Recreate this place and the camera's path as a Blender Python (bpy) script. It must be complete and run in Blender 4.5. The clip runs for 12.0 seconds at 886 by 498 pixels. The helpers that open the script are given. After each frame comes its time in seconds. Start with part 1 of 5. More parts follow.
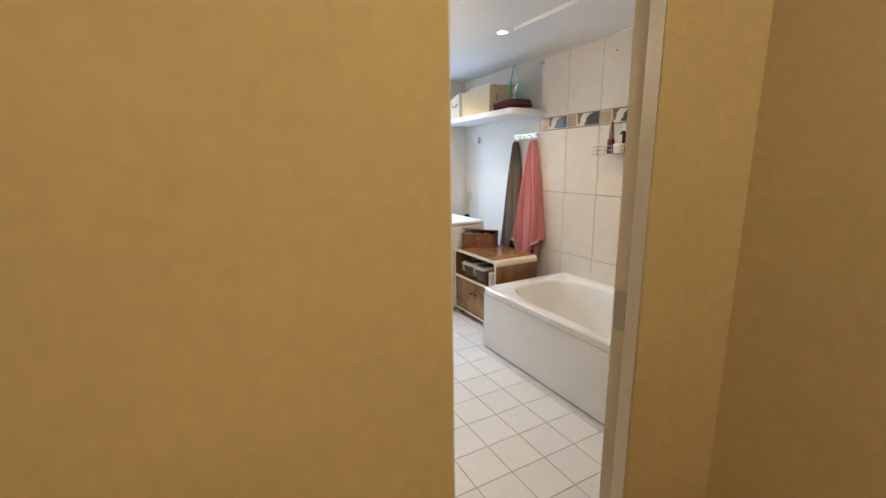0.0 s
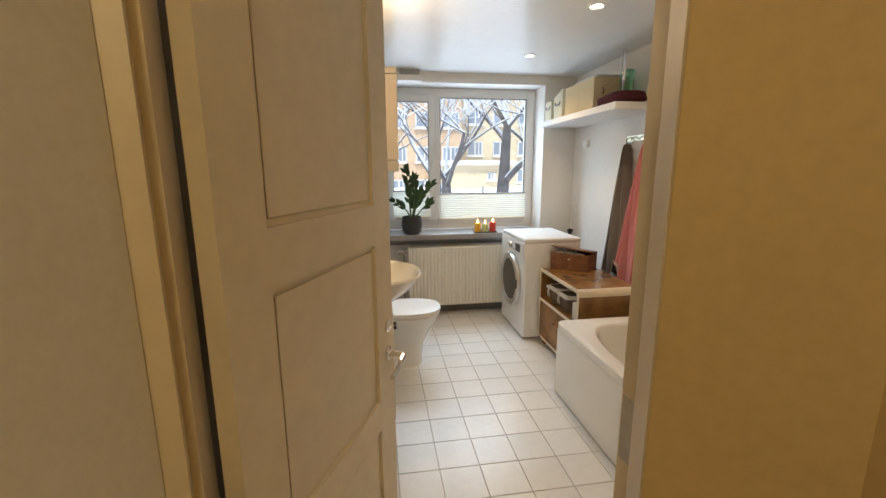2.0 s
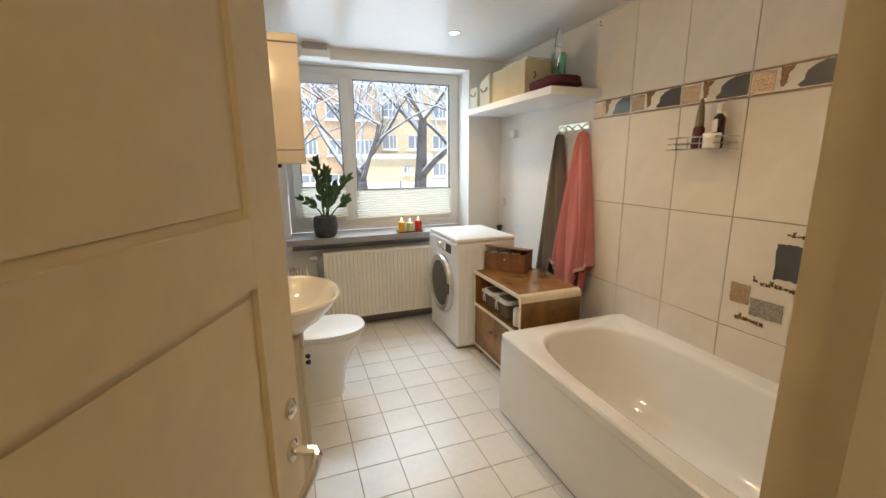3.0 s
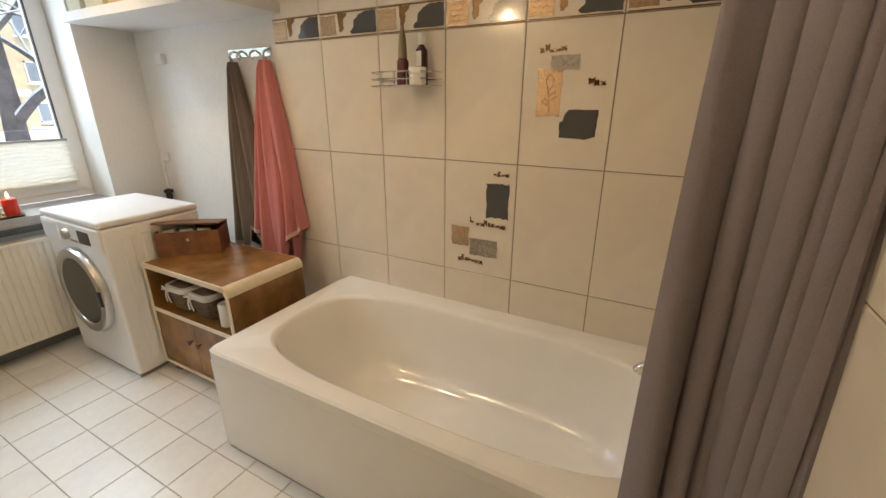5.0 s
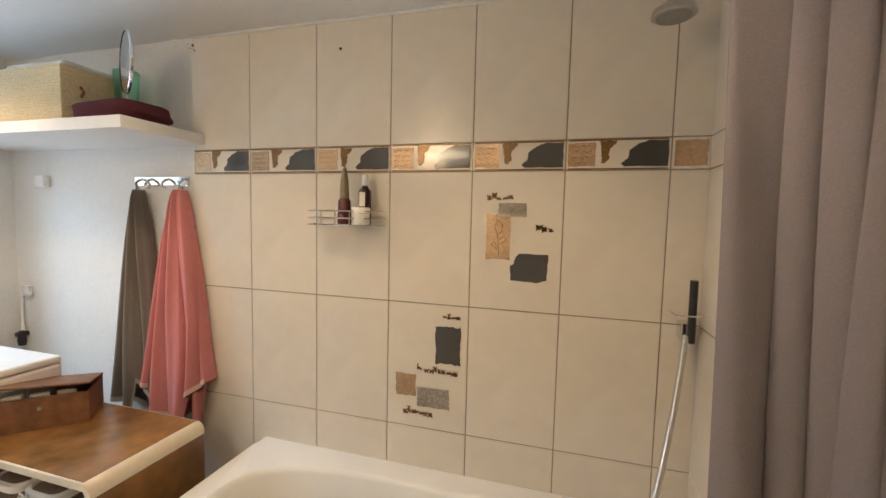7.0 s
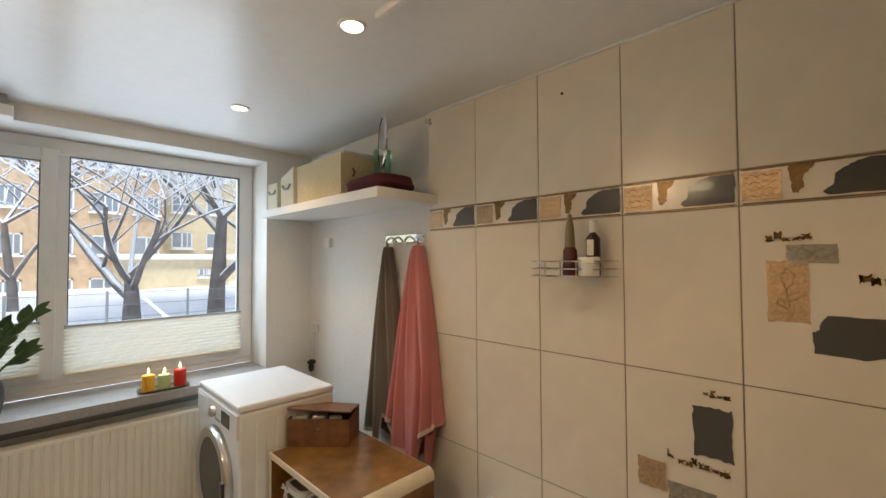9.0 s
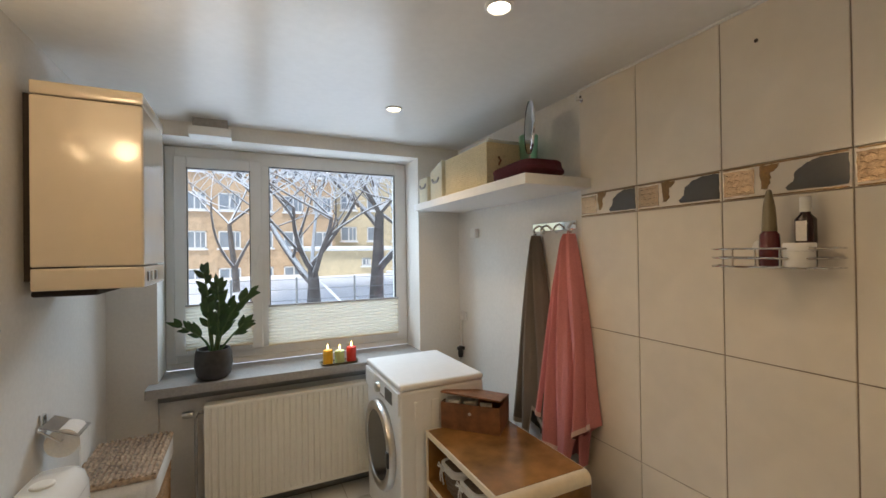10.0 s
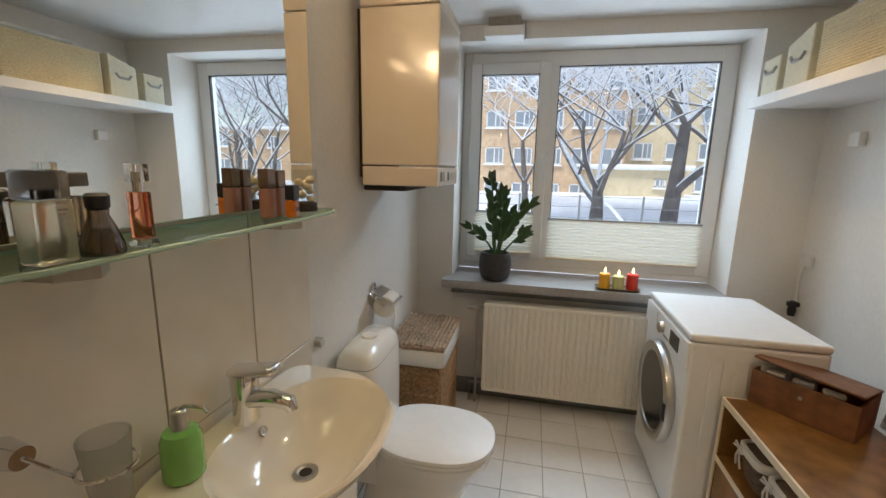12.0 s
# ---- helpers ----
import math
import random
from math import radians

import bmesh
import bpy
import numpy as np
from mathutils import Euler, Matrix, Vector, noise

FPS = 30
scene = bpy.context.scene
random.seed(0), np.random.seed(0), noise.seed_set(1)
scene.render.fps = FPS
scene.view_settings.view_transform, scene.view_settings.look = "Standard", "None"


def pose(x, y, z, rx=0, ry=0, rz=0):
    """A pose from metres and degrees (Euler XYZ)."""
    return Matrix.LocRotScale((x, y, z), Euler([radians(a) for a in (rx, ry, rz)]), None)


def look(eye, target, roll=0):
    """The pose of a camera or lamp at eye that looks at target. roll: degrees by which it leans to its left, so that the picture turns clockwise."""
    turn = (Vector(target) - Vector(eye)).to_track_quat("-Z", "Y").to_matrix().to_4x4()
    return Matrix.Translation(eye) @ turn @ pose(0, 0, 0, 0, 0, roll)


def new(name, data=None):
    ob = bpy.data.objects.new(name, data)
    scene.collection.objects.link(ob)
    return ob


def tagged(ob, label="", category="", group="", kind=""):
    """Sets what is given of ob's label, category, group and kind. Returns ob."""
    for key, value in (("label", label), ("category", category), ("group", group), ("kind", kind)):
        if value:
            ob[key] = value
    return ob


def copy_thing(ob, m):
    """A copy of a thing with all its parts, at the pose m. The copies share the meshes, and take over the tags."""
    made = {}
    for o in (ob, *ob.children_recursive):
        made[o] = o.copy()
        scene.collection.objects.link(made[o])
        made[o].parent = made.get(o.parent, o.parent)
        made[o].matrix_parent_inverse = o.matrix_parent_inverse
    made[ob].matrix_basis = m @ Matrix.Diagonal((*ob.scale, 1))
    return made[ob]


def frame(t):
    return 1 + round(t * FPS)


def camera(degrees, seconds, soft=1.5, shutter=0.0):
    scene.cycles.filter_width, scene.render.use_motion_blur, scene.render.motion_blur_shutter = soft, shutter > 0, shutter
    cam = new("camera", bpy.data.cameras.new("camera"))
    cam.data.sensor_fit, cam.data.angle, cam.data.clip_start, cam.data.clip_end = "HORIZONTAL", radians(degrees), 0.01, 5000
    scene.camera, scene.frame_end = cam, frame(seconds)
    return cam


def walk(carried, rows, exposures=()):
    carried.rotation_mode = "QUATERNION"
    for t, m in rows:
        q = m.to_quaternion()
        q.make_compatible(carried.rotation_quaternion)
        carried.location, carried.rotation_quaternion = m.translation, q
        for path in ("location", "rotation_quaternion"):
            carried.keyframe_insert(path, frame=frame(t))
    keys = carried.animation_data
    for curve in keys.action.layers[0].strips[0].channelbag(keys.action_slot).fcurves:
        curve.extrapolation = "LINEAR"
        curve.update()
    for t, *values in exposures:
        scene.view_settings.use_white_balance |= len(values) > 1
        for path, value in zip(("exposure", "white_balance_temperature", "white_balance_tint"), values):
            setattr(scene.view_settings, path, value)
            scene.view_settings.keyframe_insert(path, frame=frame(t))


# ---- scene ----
cam = camera(94.1, 12.0)

PATH = [
    (0, (-2.515, -1.561, 1.41), (-1.589, 0.163, 0.994), -0.9),
    (0.5, (-2.305, -1.535, 1.41), (-1.567, 0.295, 1.08), -0.9),
    (1, (-2.079, -1.53, 1.444), (-1.562, 0.371, 1.101), -1.2),
    (1.5, (-1.951, -1.478, 1.444), (-1.607, 0.457, 1.076), -0.3),
    (2, (-1.902, -1.359, 1.406), (-1.603, 0.581, 1.023), -0.3),
    (2.5, (-1.897, -1.106, 1.396), (-1.457, 0.803, 0.995), -0.6),
    (2.7, (-1.886, -1.03, 1.393), (-1.352, 0.856, 0.983), -0.6),
    (4.3, (-1.693, -0.689, 1.394), (-0.311, 0.676, 0.915), -0.2),
    (4.5, (-1.665, -0.631, 1.401), (-0.175, 0.596, 0.876), -0.4),
    (5, (-1.616, -0.527, 1.375), (0.046, 0.363, 0.708), 0.2),
    (5.5, (-1.576, -0.463, 1.348), (0.157, 0.229, 0.629), 1.1),
    (6, (-1.605, -0.399, 1.376), (0.248, 0.121, 0.83), 2.3),
    (6.5, (-1.584, -0.354, 1.422), (0.336, 0.104, 1.1), 2.0),
    (6.7, (-1.552, -0.343, 1.447), (0.379, 0.128, 1.22), 1.7),
    (8.3, (-1.467, -0.275, 1.523), (0.245, 0.758, 1.583), -0.4),
    (8.5, (-1.461, -0.265, 1.525), (0.178, 0.88, 1.58), -0.3),
    (9, (-1.44, -0.228, 1.5), (-0.021, 1.18, 1.556), -0.3),
    (9.5, (-1.434, -0.209, 1.495), (-0.279, 1.422, 1.534), -0.6),
    (10, (-1.436, -0.173, 1.5), (-0.568, 1.629, 1.512), -0.8),
    (10.5, (-1.439, -0.132, 1.495), (-0.888, 1.79, 1.469), -0.8),
    (11, (-1.443, -0.069, 1.485), (-1.234, 1.918, 1.384), -0.3),
    (11.5, (-1.427, 0.023, 1.472), (-1.556, 2.007, 1.251), 0.5),
    (12, (-1.399, 0.056, 1.457), (-1.809, 1.976, 1.075), 1.2),
]
walk(cam, [(t, look(eye, target, roll)) for t, eye, target, roll in PATH],
     [(0, 1.2, 5500, 10), (1, 0.68, 6000, 10), (2.7, 0.82, 6700, 10), (4.3, 0.64, 6850, 10), (5.5, 0.96, 6650, 10), (6.7, 1.15, 6100, 10),
      (8.3, 0.5, 6700, 10), (9, 0.42, 6800, 10), (10.5, 0.2, 6500, 10), (12, 0.22, 6550, 10)])

# ---- world and light ----
world = bpy.data.worlds.new("world")
scene.world = world
world.use_nodes = True
wn = world.node_tree.nodes
sky = wn.new("ShaderNodeTexSky")
sky.sky_type = 'NISHITA'
sky.sun_disc = False
sky.sun_elevation = radians(61)
sky.sun_rotation = radians(200)
sky.dust_density = 0.6
sky.air_density = 1.3
wn["Background"].inputs[1].default_value = 0.15
world.node_tree.links.new(sky.outputs[0], wn["Background"].inputs[0])


def lamp(name, kind, energy, colour, m, **more):
    data = bpy.data.lights.new(name, kind)
    data.energy, data.color = energy, colour
    for key, value in more.items():
        if key == "size":
            data.size = value
        elif key == "size_y":
            data.shape, data.size_y = 'RECTANGLE', value
        elif key == "radius":
            data.shadow_soft_size = value
        elif key == "angle":
            data.angle = value
        elif key == "cone":
            data.spot_size, data.spot_blend = value, 0.6
    ob = new(name, data)
    ob.matrix_world = m
    return ob


# overcast winter daylight
lamp("sun", 'SUN', 2.8, (1.0, 0.98, 0.95), look((0, 0, 10), (2.2, 5, 0)), angle=radians(20))
lamp("window_daylight", 'AREA', 100, (0.66, 0.83, 1.0), look((-1.1, 3.55, 2.8), (-1.1, 0.9, 0.5)), size=2.4, size_y=1.1)
lamp("snow_daylight", 'AREA', 50, (0.66, 0.83, 1.0), look((-1.1, 4.7, 0.1), (-1.1, 2.4, 2.0)), size=3.2, size_y=1.2)
WARM = (1.0, 0.70, 0.40)
SPOTS = [(-0.72, 1.885), (-0.72, 0.89), (-0.72, -0.12)]
for sx, sy in SPOTS:
    lamp("spot_light", 'SPOT', 7.4, WARM, look((sx, sy, 2.215), (sx, sy, 0)), radius=0.03, cone=radians(122))
lamp("vanity_light", 'POINT', 5.2, WARM, pose(-1.97, 0.80, 2.03), radius=0.05)
lamp("hall_light", 'POINT', 10, (1.0, 0.80, 0.45), pose(-2.15, -2.35, 2.1), radius=0.12)

# ---- materials ----


def material(name, colour, rough=0.5, metal=0.0, grain=40.0, vary=0.06, bump=0.05, coat=0.0, large=2.5, island=0.0, alpha=None):
    """A procedural surface: colour varied at two scales, with fine relief."""
    m = bpy.data.materials.new(name)
    m.use_nodes = True
    nt = m.node_tree
    b = nt.nodes["Principled BSDF"]
    b.inputs["Roughness"].default_value = rough
    b.inputs["Metallic"].default_value = metal
    b.inputs["Coat Weight"].default_value = coat
    co = nt.nodes.new("ShaderNodeTexCoord")
    n1, n2 = nt.nodes.new("ShaderNodeTexNoise"), nt.nodes.new("ShaderNodeTexNoise")
    for n, sc in ((n1, grain), (n2, large)):
        n.inputs["Scale"].default_value = sc
        n.inputs["Detail"].default_value = 5.0
        nt.links.new(co.outputs["Object"], n.inputs["Vector"])
    add = nt.nodes.new("ShaderNodeMath")
    nt.links.new(n1.outputs["Fac"], add.inputs[0])
    nt.links.new(n2.outputs["Fac"], add.inputs[1])
    last = add
    if island:
        info = nt.nodes.new("ShaderNodeObjectInfo")
        mul = nt.nodes.new("ShaderNodeMath")
        mul.operation = 'MULTIPLY_ADD'
        mul.inputs[1].default_value = island
        nt.links.new(info.outputs["Random"], mul.inputs[0])
        nt.links.new(add.outputs[0], mul.inputs[2])
        last = mul
    ramp = nt.nodes.new("ShaderNodeMapRange")
    ramp.inputs["From Min"].default_value, ramp.inputs["From Max"].default_value = 0.6, 1.4 + island
    ramp.inputs["To Min"].default_value, ramp.inputs["To Max"].default_value = 1 - vary * 2, 1 + vary * 2
    nt.links.new(last.outputs[0], ramp.inputs["Value"])
    mix = nt.nodes.new("ShaderNodeMix")
    mix.data_type, mix.blend_type = 'RGBA', 'MULTIPLY'
    mix.inputs["Factor"].default_value = 1.0
    mix.inputs["A"].default_value = (*colour, 1)
    nt.links.new(ramp.outputs["Result"], mix.inputs["B"])
    nt.links.new(mix.outputs["Result"], b.inputs["Base Color"])
    if bump:
        bp = nt.nodes.new("ShaderNodeBump")
        bp.inputs["Strength"].default_value = bump
        bp.inputs["Distance"].default_value = 0.004
        nt.links.new(n1.outputs["Fac"], bp.inputs["Height"])
        nt.links.new(bp.outputs["Normal"], b.inputs["Normal"])
    return m


PLASTER = material("white_plaster", (0.76, 0.74, 0.70), 0.85, grain=60, vary=0.03, bump=0.12)
CEILING = material("ceiling_satin", (0.80, 0.80, 0.79), 0.28, grain=30, vary=0.02, bump=0.01)
HALLPAINT = material("hall_paint", (0.62, 0.485, 0.265), 0.8, grain=45, vary=0.04, bump=0.15)
WALLTILE = material("cream_wall_tile", (0.74, 0.68, 0.59), 0.17, grain=14, vary=0.03, bump=0.02, island=0.15)
FLOORTILE = material("floor_tile", (0.74, 0.72, 0.68), 0.3, grain=25, vary=0.04, bump=0.03, island=0.25)
FLOORGROUT = material("floor_grout", (0.40, 0.35, 0.29), 0.9, grain=90, vary=0.12, bump=0.2)
GROUT = material("grout", (0.29, 0.235, 0.18), 0.9, grain=90, vary=0.12, bump=0.2)
DOORPAINT = material("door_paint", (0.72, 0.64, 0.50), 0.42, grain=22, vary=0.04, bump=0.08)
ENAMEL = material("white_enamel", (0.82, 0.81, 0.78), 0.1, grain=8, vary=0.01, bump=0.0, coat=0.4)
WHITE = material("white_paint", (0.80, 0.80, 0.79), 0.35, grain=30, vary=0.02, bump=0.02)
GREY = material("dark_grey", (0.20, 0.20, 0.20), 0.6, grain=40, vary=0.1, bump=0.08)

# ---- builders ----


def box(bm, x0, x1, y0, y1, z0, z1, bevel=0.0, seg=2):
    got = bmesh.ops.create_cube(bm, size=1.0)
    vs = got["verts"]
    bmesh.ops.scale(bm, vec=(x1 - x0, y1 - y0, z1 - z0), verts=vs)
    bmesh.ops.translate(bm, vec=((x0 + x1) / 2, (y0 + y1) / 2, (z0 + z1) / 2), verts=vs)
    if bevel:
        edges = list({e for v in vs for e in v.link_edges})
        bmesh.ops.bevel(bm, geom=edges, offset=bevel, segments=seg, profile=0.5, affect='EDGES')
    return bm


def boxes(*rows, bevel=0.0, seg=2):
    bm = bmesh.new()
    for r in rows:
        box(bm, *r, bevel=bevel, seg=seg)
    return bm


def link(name, bm, mat, smooth=False):
    me = bpy.data.meshes.new(name)
    bmesh.ops.recalc_face_normals(bm, faces=bm.faces[:])
    if smooth:
        for f in bm.faces:
            f.smooth = True
        for e in bm.edges:
            if len(e.link_faces) == 2:
                turn, areas = e.calc_face_angle(0), sorted(f.calc_area() for f in e.link_faces)
                if turn > 0.7 or (turn > 0.12 and areas[1] > 10 * areas[0]):
                    e.smooth = False
    bm.to_mesh(me)
    bm.free()
    me.materials.append(mat)
    return new(name, me)


def part(name, bm, mat, parent, label="", smooth=True):
    ob = link(name, bm, mat, smooth)
    ob.parent = parent
    return tagged(ob, label)


def structure(name, bm, mat, label, category):
    return tagged(link(name, bm, mat), label, category, kind="structure")


def thing(name, label, category, x=0, y=0, z=0, turn=0, group=""):
    ob = new(name)
    ob.empty_display_size = 0.1
    ob.matrix_world = pose(x, y, z, 0, 0, turn)
    return tagged(ob, label, category, group)


GOLD = material("gold_relief", (0.62, 0.43, 0.26), 0.22, metal=0.6, grain=110, vary=0.22, bump=0.7)
SLATE = material("slate_glaze", (0.075, 0.073, 0.072), 0.12, grain=60, vary=0.05, bump=0.01, coat=0.6)
STONE = material("silver_stone_glaze", (0.36, 0.33, 0.28), 0.28, metal=0.3, grain=90, vary=0.25, bump=0.35)
CHROME = material("chrome", (0.75, 0.75, 0.76), 0.08, metal=1.0, vary=0.01, bump=0.0)
STEEL = material("brushed_steel", (0.55, 0.54, 0.52), 0.28, metal=1.0, grain=80, vary=0.05, bump=0.03)
BLACK = material("black_plastic", (0.02, 0.02, 0.02), 0.3, vary=0.1, bump=0.02)
DARK = material("dark_gap", (0.03, 0.02, 0.015), 0.8)
WALNUT = material("walnut_veneer", (0.25, 0.12, 0.036), 0.24, grain=9, vary=0.3, bump=0.04, large=4)
CREAM = material("cream_edging", (0.74, 0.64, 0.48), 0.4, grain=40, vary=0.05)
LEATHER = material("brown_leather", (0.20, 0.085, 0.035), 0.5, grain=30, vary=0.22, bump=0.2, large=8)
PINK = material("pink_terry", (0.58, 0.22, 0.225), 0.95, grain=220, vary=0.1, bump=0.8)
TAUPE = material("grey_terry", (0.16, 0.135, 0.11), 0.95, grain=220, vary=0.1, bump=0.8)
HEM2 = material("grey_hem", (0.36, 0.32, 0.27), 0.9, grain=200, vary=0.08, bump=0.4)
HEM = material("towel_hem", (0.72, 0.52, 0.48), 0.9, grain=200, vary=0.08, bump=0.4)
CURTAIN = material("grey_curtain", (0.235, 0.205, 0.222), 0.8, grain=260, vary=0.05, bump=0.25)
WICKER = material("grey_wicker", (0.17, 0.12, 0.085), 0.7, grain=90, vary=0.25, bump=0.4)
SEAGRASS = material("seagrass", (0.36, 0.21, 0.10), 0.75, grain=70, vary=0.35, bump=0.5)
LIDGRASS = material("seagrass_lid", (0.45, 0.32, 0.21), 0.75, grain=60, vary=0.4, bump=0.5)
LINEN = material("white_linen", (0.72, 0.69, 0.64), 0.9, grain=120, vary=0.05, bump=0.2)
STRAW = material("straw_weave", (0.62, 0.53, 0.34), 0.8, grain=140, vary=0.12, bump=0.4)
PAPER = material("cream_box", (0.72, 0.68, 0.52), 0.7, grain=50, vary=0.05)
MAROON = material("maroon_cloth", (0.085, 0.012, 0.02), 0.9, grain=120, vary=0.2, bump=0.4)
POT = material("dark_pot", (0.045, 0.043, 0.042), 0.55, grain=40, vary=0.2, bump=0.1)
LEAF = material("plant_leaf", (0.035, 0.085, 0.025), 0.3, grain=30, vary=0.25, bump=0.05, island=0.4)
STEM = material("plant_stem", (0.07, 0.13, 0.04), 0.5)
SOIL = material("soil", (0.03, 0.02, 0.015), 0.95, grain=80, vary=0.3, bump=0.6)
UPVC = material("white_upvc", (0.78, 0.78, 0.77), 0.3, grain=20, vary=0.015, bump=0.0)
SILL = material("grey_sill", (0.33, 0.32, 0.31), 0.45, grain=60, vary=0.1, bump=0.05)
RADIATOR = material("radiator_enamel", (0.80, 0.77, 0.69), 0.3, grain=20, vary=0.015, bump=0.0)
BOILER = material("boiler_enamel", (0.66, 0.57, 0.45), 0.2, grain=12, vary=0.02, bump=0.0, coat=0.3)
BASIN = material("cream_ceramic", (0.80, 0.74, 0.64), 0.08, grain=8, vary=0.01, bump=0.0, coat=0.5)
CABINET = material("cream_cabinet", (0.74, 0.69, 0.58), 0.35, grain=18, vary=0.03)
PLASTIC = material("white_plastic", (0.78, 0.77, 0.74), 0.35, vary=0.02, bump=0.0)
MIRROR = material("mirror", (0.9, 0.92, 0.91), 0.0, metal=1.0, vary=0.0, bump=0.0)


def glassy(name, colour, rough=0.02, ior=1.45):
    m = material(name, colour, rough, vary=0.0, bump=0.0)
    b = m.node_tree.nodes["Principled BSDF"]
    b.inputs["Transmission Weight"].default_value = 1.0
    b.inputs["IOR"].default_value = ior
    return m


def glowing(name, colour, strength, base=(0.8, 0.8, 0.8)):
    m = material(name, base, 0.4, vary=0.0, bump=0.0)
    b = m.node_tree.nodes["Principled BSDF"]
    b.inputs["Emission Color"].default_value = (*colour, 1)
    b.inputs["Emission Strength"].default_value = strength
    return m


def soft_glass(name, tint, amount):
    """Thin clear pane: mostly see-through with a little gloss."""
    m = bpy.data.materials.new(name)
    m.use_nodes = True
    nt = m.node_tree
    nt.nodes.remove(nt.nodes["Principled BSDF"])
    tr, gl, mx = nt.nodes.new("ShaderNodeBsdfTransparent"), nt.nodes.new("ShaderNodeBsdfGlossy"), nt.nodes.new("ShaderNodeMixShader")
    tr.inputs[0].default_value = (*tint, 1)
    gl.inputs["Roughness"].default_value = 0.01
    mx.inputs[0].default_value = amount
    nt.links.new(tr.outputs[0], mx.inputs[1])
    nt.links.new(gl.outputs[0], mx.inputs[2])
    nt.links.new(mx.outputs[0], nt.nodes["Material Output"].inputs[0])
    return m


PANE = soft_glass("window_glass", (0.97, 0.98, 0.98), 0.04)
SHELFGLASS = soft_glass("green_glass", (0.80, 0.92, 0.84), 0.14)
GLASSEDGE = material("glass_edge", (0.42, 0.58, 0.45), 0.15, vary=0.05, bump=0.0)
CLEAR = glassy("clear_glass", (0.97, 0.97, 0.95))


def pleated(name):
    m = material(name, (0.82, 0.79, 0.70), 0.8, grain=60, vary=0.03, bump=0.05)
    b = m.node_tree.nodes["Principled BSDF"]
    nt = m.node_tree
    tl, mx = nt.nodes.new("ShaderNodeBsdfTranslucent"), nt.nodes.new("ShaderNodeMixShader")
    tl.inputs[0].default_value = (0.85, 0.82, 0.72, 1)
    mx.inputs[0].default_value = 0.22
    nt.links.new(b.outputs[0], mx.inputs[1])
    nt.links.new(tl.outputs[0], mx.inputs[2])
    nt.links.new(mx.outputs[0], nt.nodes["Material Output"].inputs[0])
    return m


BLIND = pleated("pleated_blind")


def loft(bm, rings, cap0=False, cap1=False):
    rows = [[bm.verts.new(p) for p in ring] for ring in rings]
    n = len(rows[0])
    for a, b in zip(rows, rows[1:]):
        for i in range(n):
            j = (i + 1) % n
            bm.faces.new((a[i], a[j], b[j], b[i]))
    if cap0:
        bm.faces.new(rows[0][::-1])
    if cap1:
        bm.faces.new(rows[-1])
    return bm


def oval(cx, cy, z, hx, hy, power=2.0, n=40):
    pts = []
    for i in range(n):
        a = 2 * math.pi * i / n
        c, s = math.cos(a), math.sin(a)
        pts.append((cx + hx * math.copysign(abs(c) ** (2 / power), c), cy + hy * math.copysign(abs(s) ** (2 / power), s), z))
    return pts


def lathe(profile, cx=0, cy=0, n=24, cap=True):
    """A turned body from rows of (radius, height)."""
    return loft(bmesh.new(), [oval(cx, cy, z, r, r, 2, n) for r, z in profile], cap, cap)


def tube(points, r, n=8, bm=None):
    bm = bm or bmesh.new()
    pts = [Vector(p) for p in points]
    rings = []
    for i, p in enumerate(pts):
        d = (pts[min(i + 1, len(pts) - 1)] - pts[max(i - 1, 0)]).normalized()
        side = d.cross(Vector((0.31, 0.17, 0.93))).normalized()
        up = side.cross(d)
        rr = r[i] if isinstance(r, (list, tuple)) else r
        rings.append([p + rr * (math.cos(2 * math.pi * k / n) * side + math.sin(2 * math.pi * k / n) * up) for k in range(n)])
    return loft(bm, rings, True, True)


def arc(p0, p1, p2, n=8):
    """A smooth line from p0 to p2, pulled towards p1."""
    a, b, c = Vector(p0), Vector(p1), Vector(p2)
    return [((1 - t) ** 2 * a + 2 * t * (1 - t) * b + t * t * c) for t in [i / n for i in range(n + 1)]]


def prism(outline, z0, z1):
    bm = bmesh.new()
    return loft(bm, [[(x, y, z) for x, y in outline] for z in (z0, z1)], True, True)


def turned(bm, m):
    bmesh.ops.transform(bm, matrix=m, verts=bm.verts[:])
    return bm


# ---- the room ----
LX, SY, NY, CZ = -2.09, -0.78, 2.55, 2.255
floor = structure("floor", boxes((-2.4, 0.2, -0.78, 2.85, -0.12, -0.003)), FLOORGROUT, "square white ceramic floor tiles with grey grout", "floor")
structure("ceiling", boxes((-2.5, 0.3, -0.98, 2.85, CZ, CZ + 0.12)), CEILING, "smooth satin white stretched ceiling", "ceiling")
wall_east = structure("wall_east", boxes((0.008, 0.2, -0.98, 2.95, -0.1, CZ)), PLASTER, "white plaster wall, tiled cream beside the bath", "wall")
wall_west = structure("wall_west", boxes((-2.32, LX - 0.006, -0.57, 2.95, -0.1, CZ), (-2.44, -2.322, -0.98, -0.57, -0.1, CZ)), PLASTER, "white plaster wall with a tiled splashback", "wall")
WX0, WX1, WZ1, SZ = -1.87, -0.315, 2.17, 0.797
structure("wall_north", boxes((LX - 0.006, WX0, NY, 2.95, -0.1, CZ), (WX1, 0.008, NY, 2.95, -0.1, CZ), (WX0, WX1, NY, 2.95, WZ1, CZ), (WX0, WX1, NY + 0.03, 2.95, -0.1, SZ - 0.05)), PLASTER, "white plaster window wall with a deep reveal", "wall")
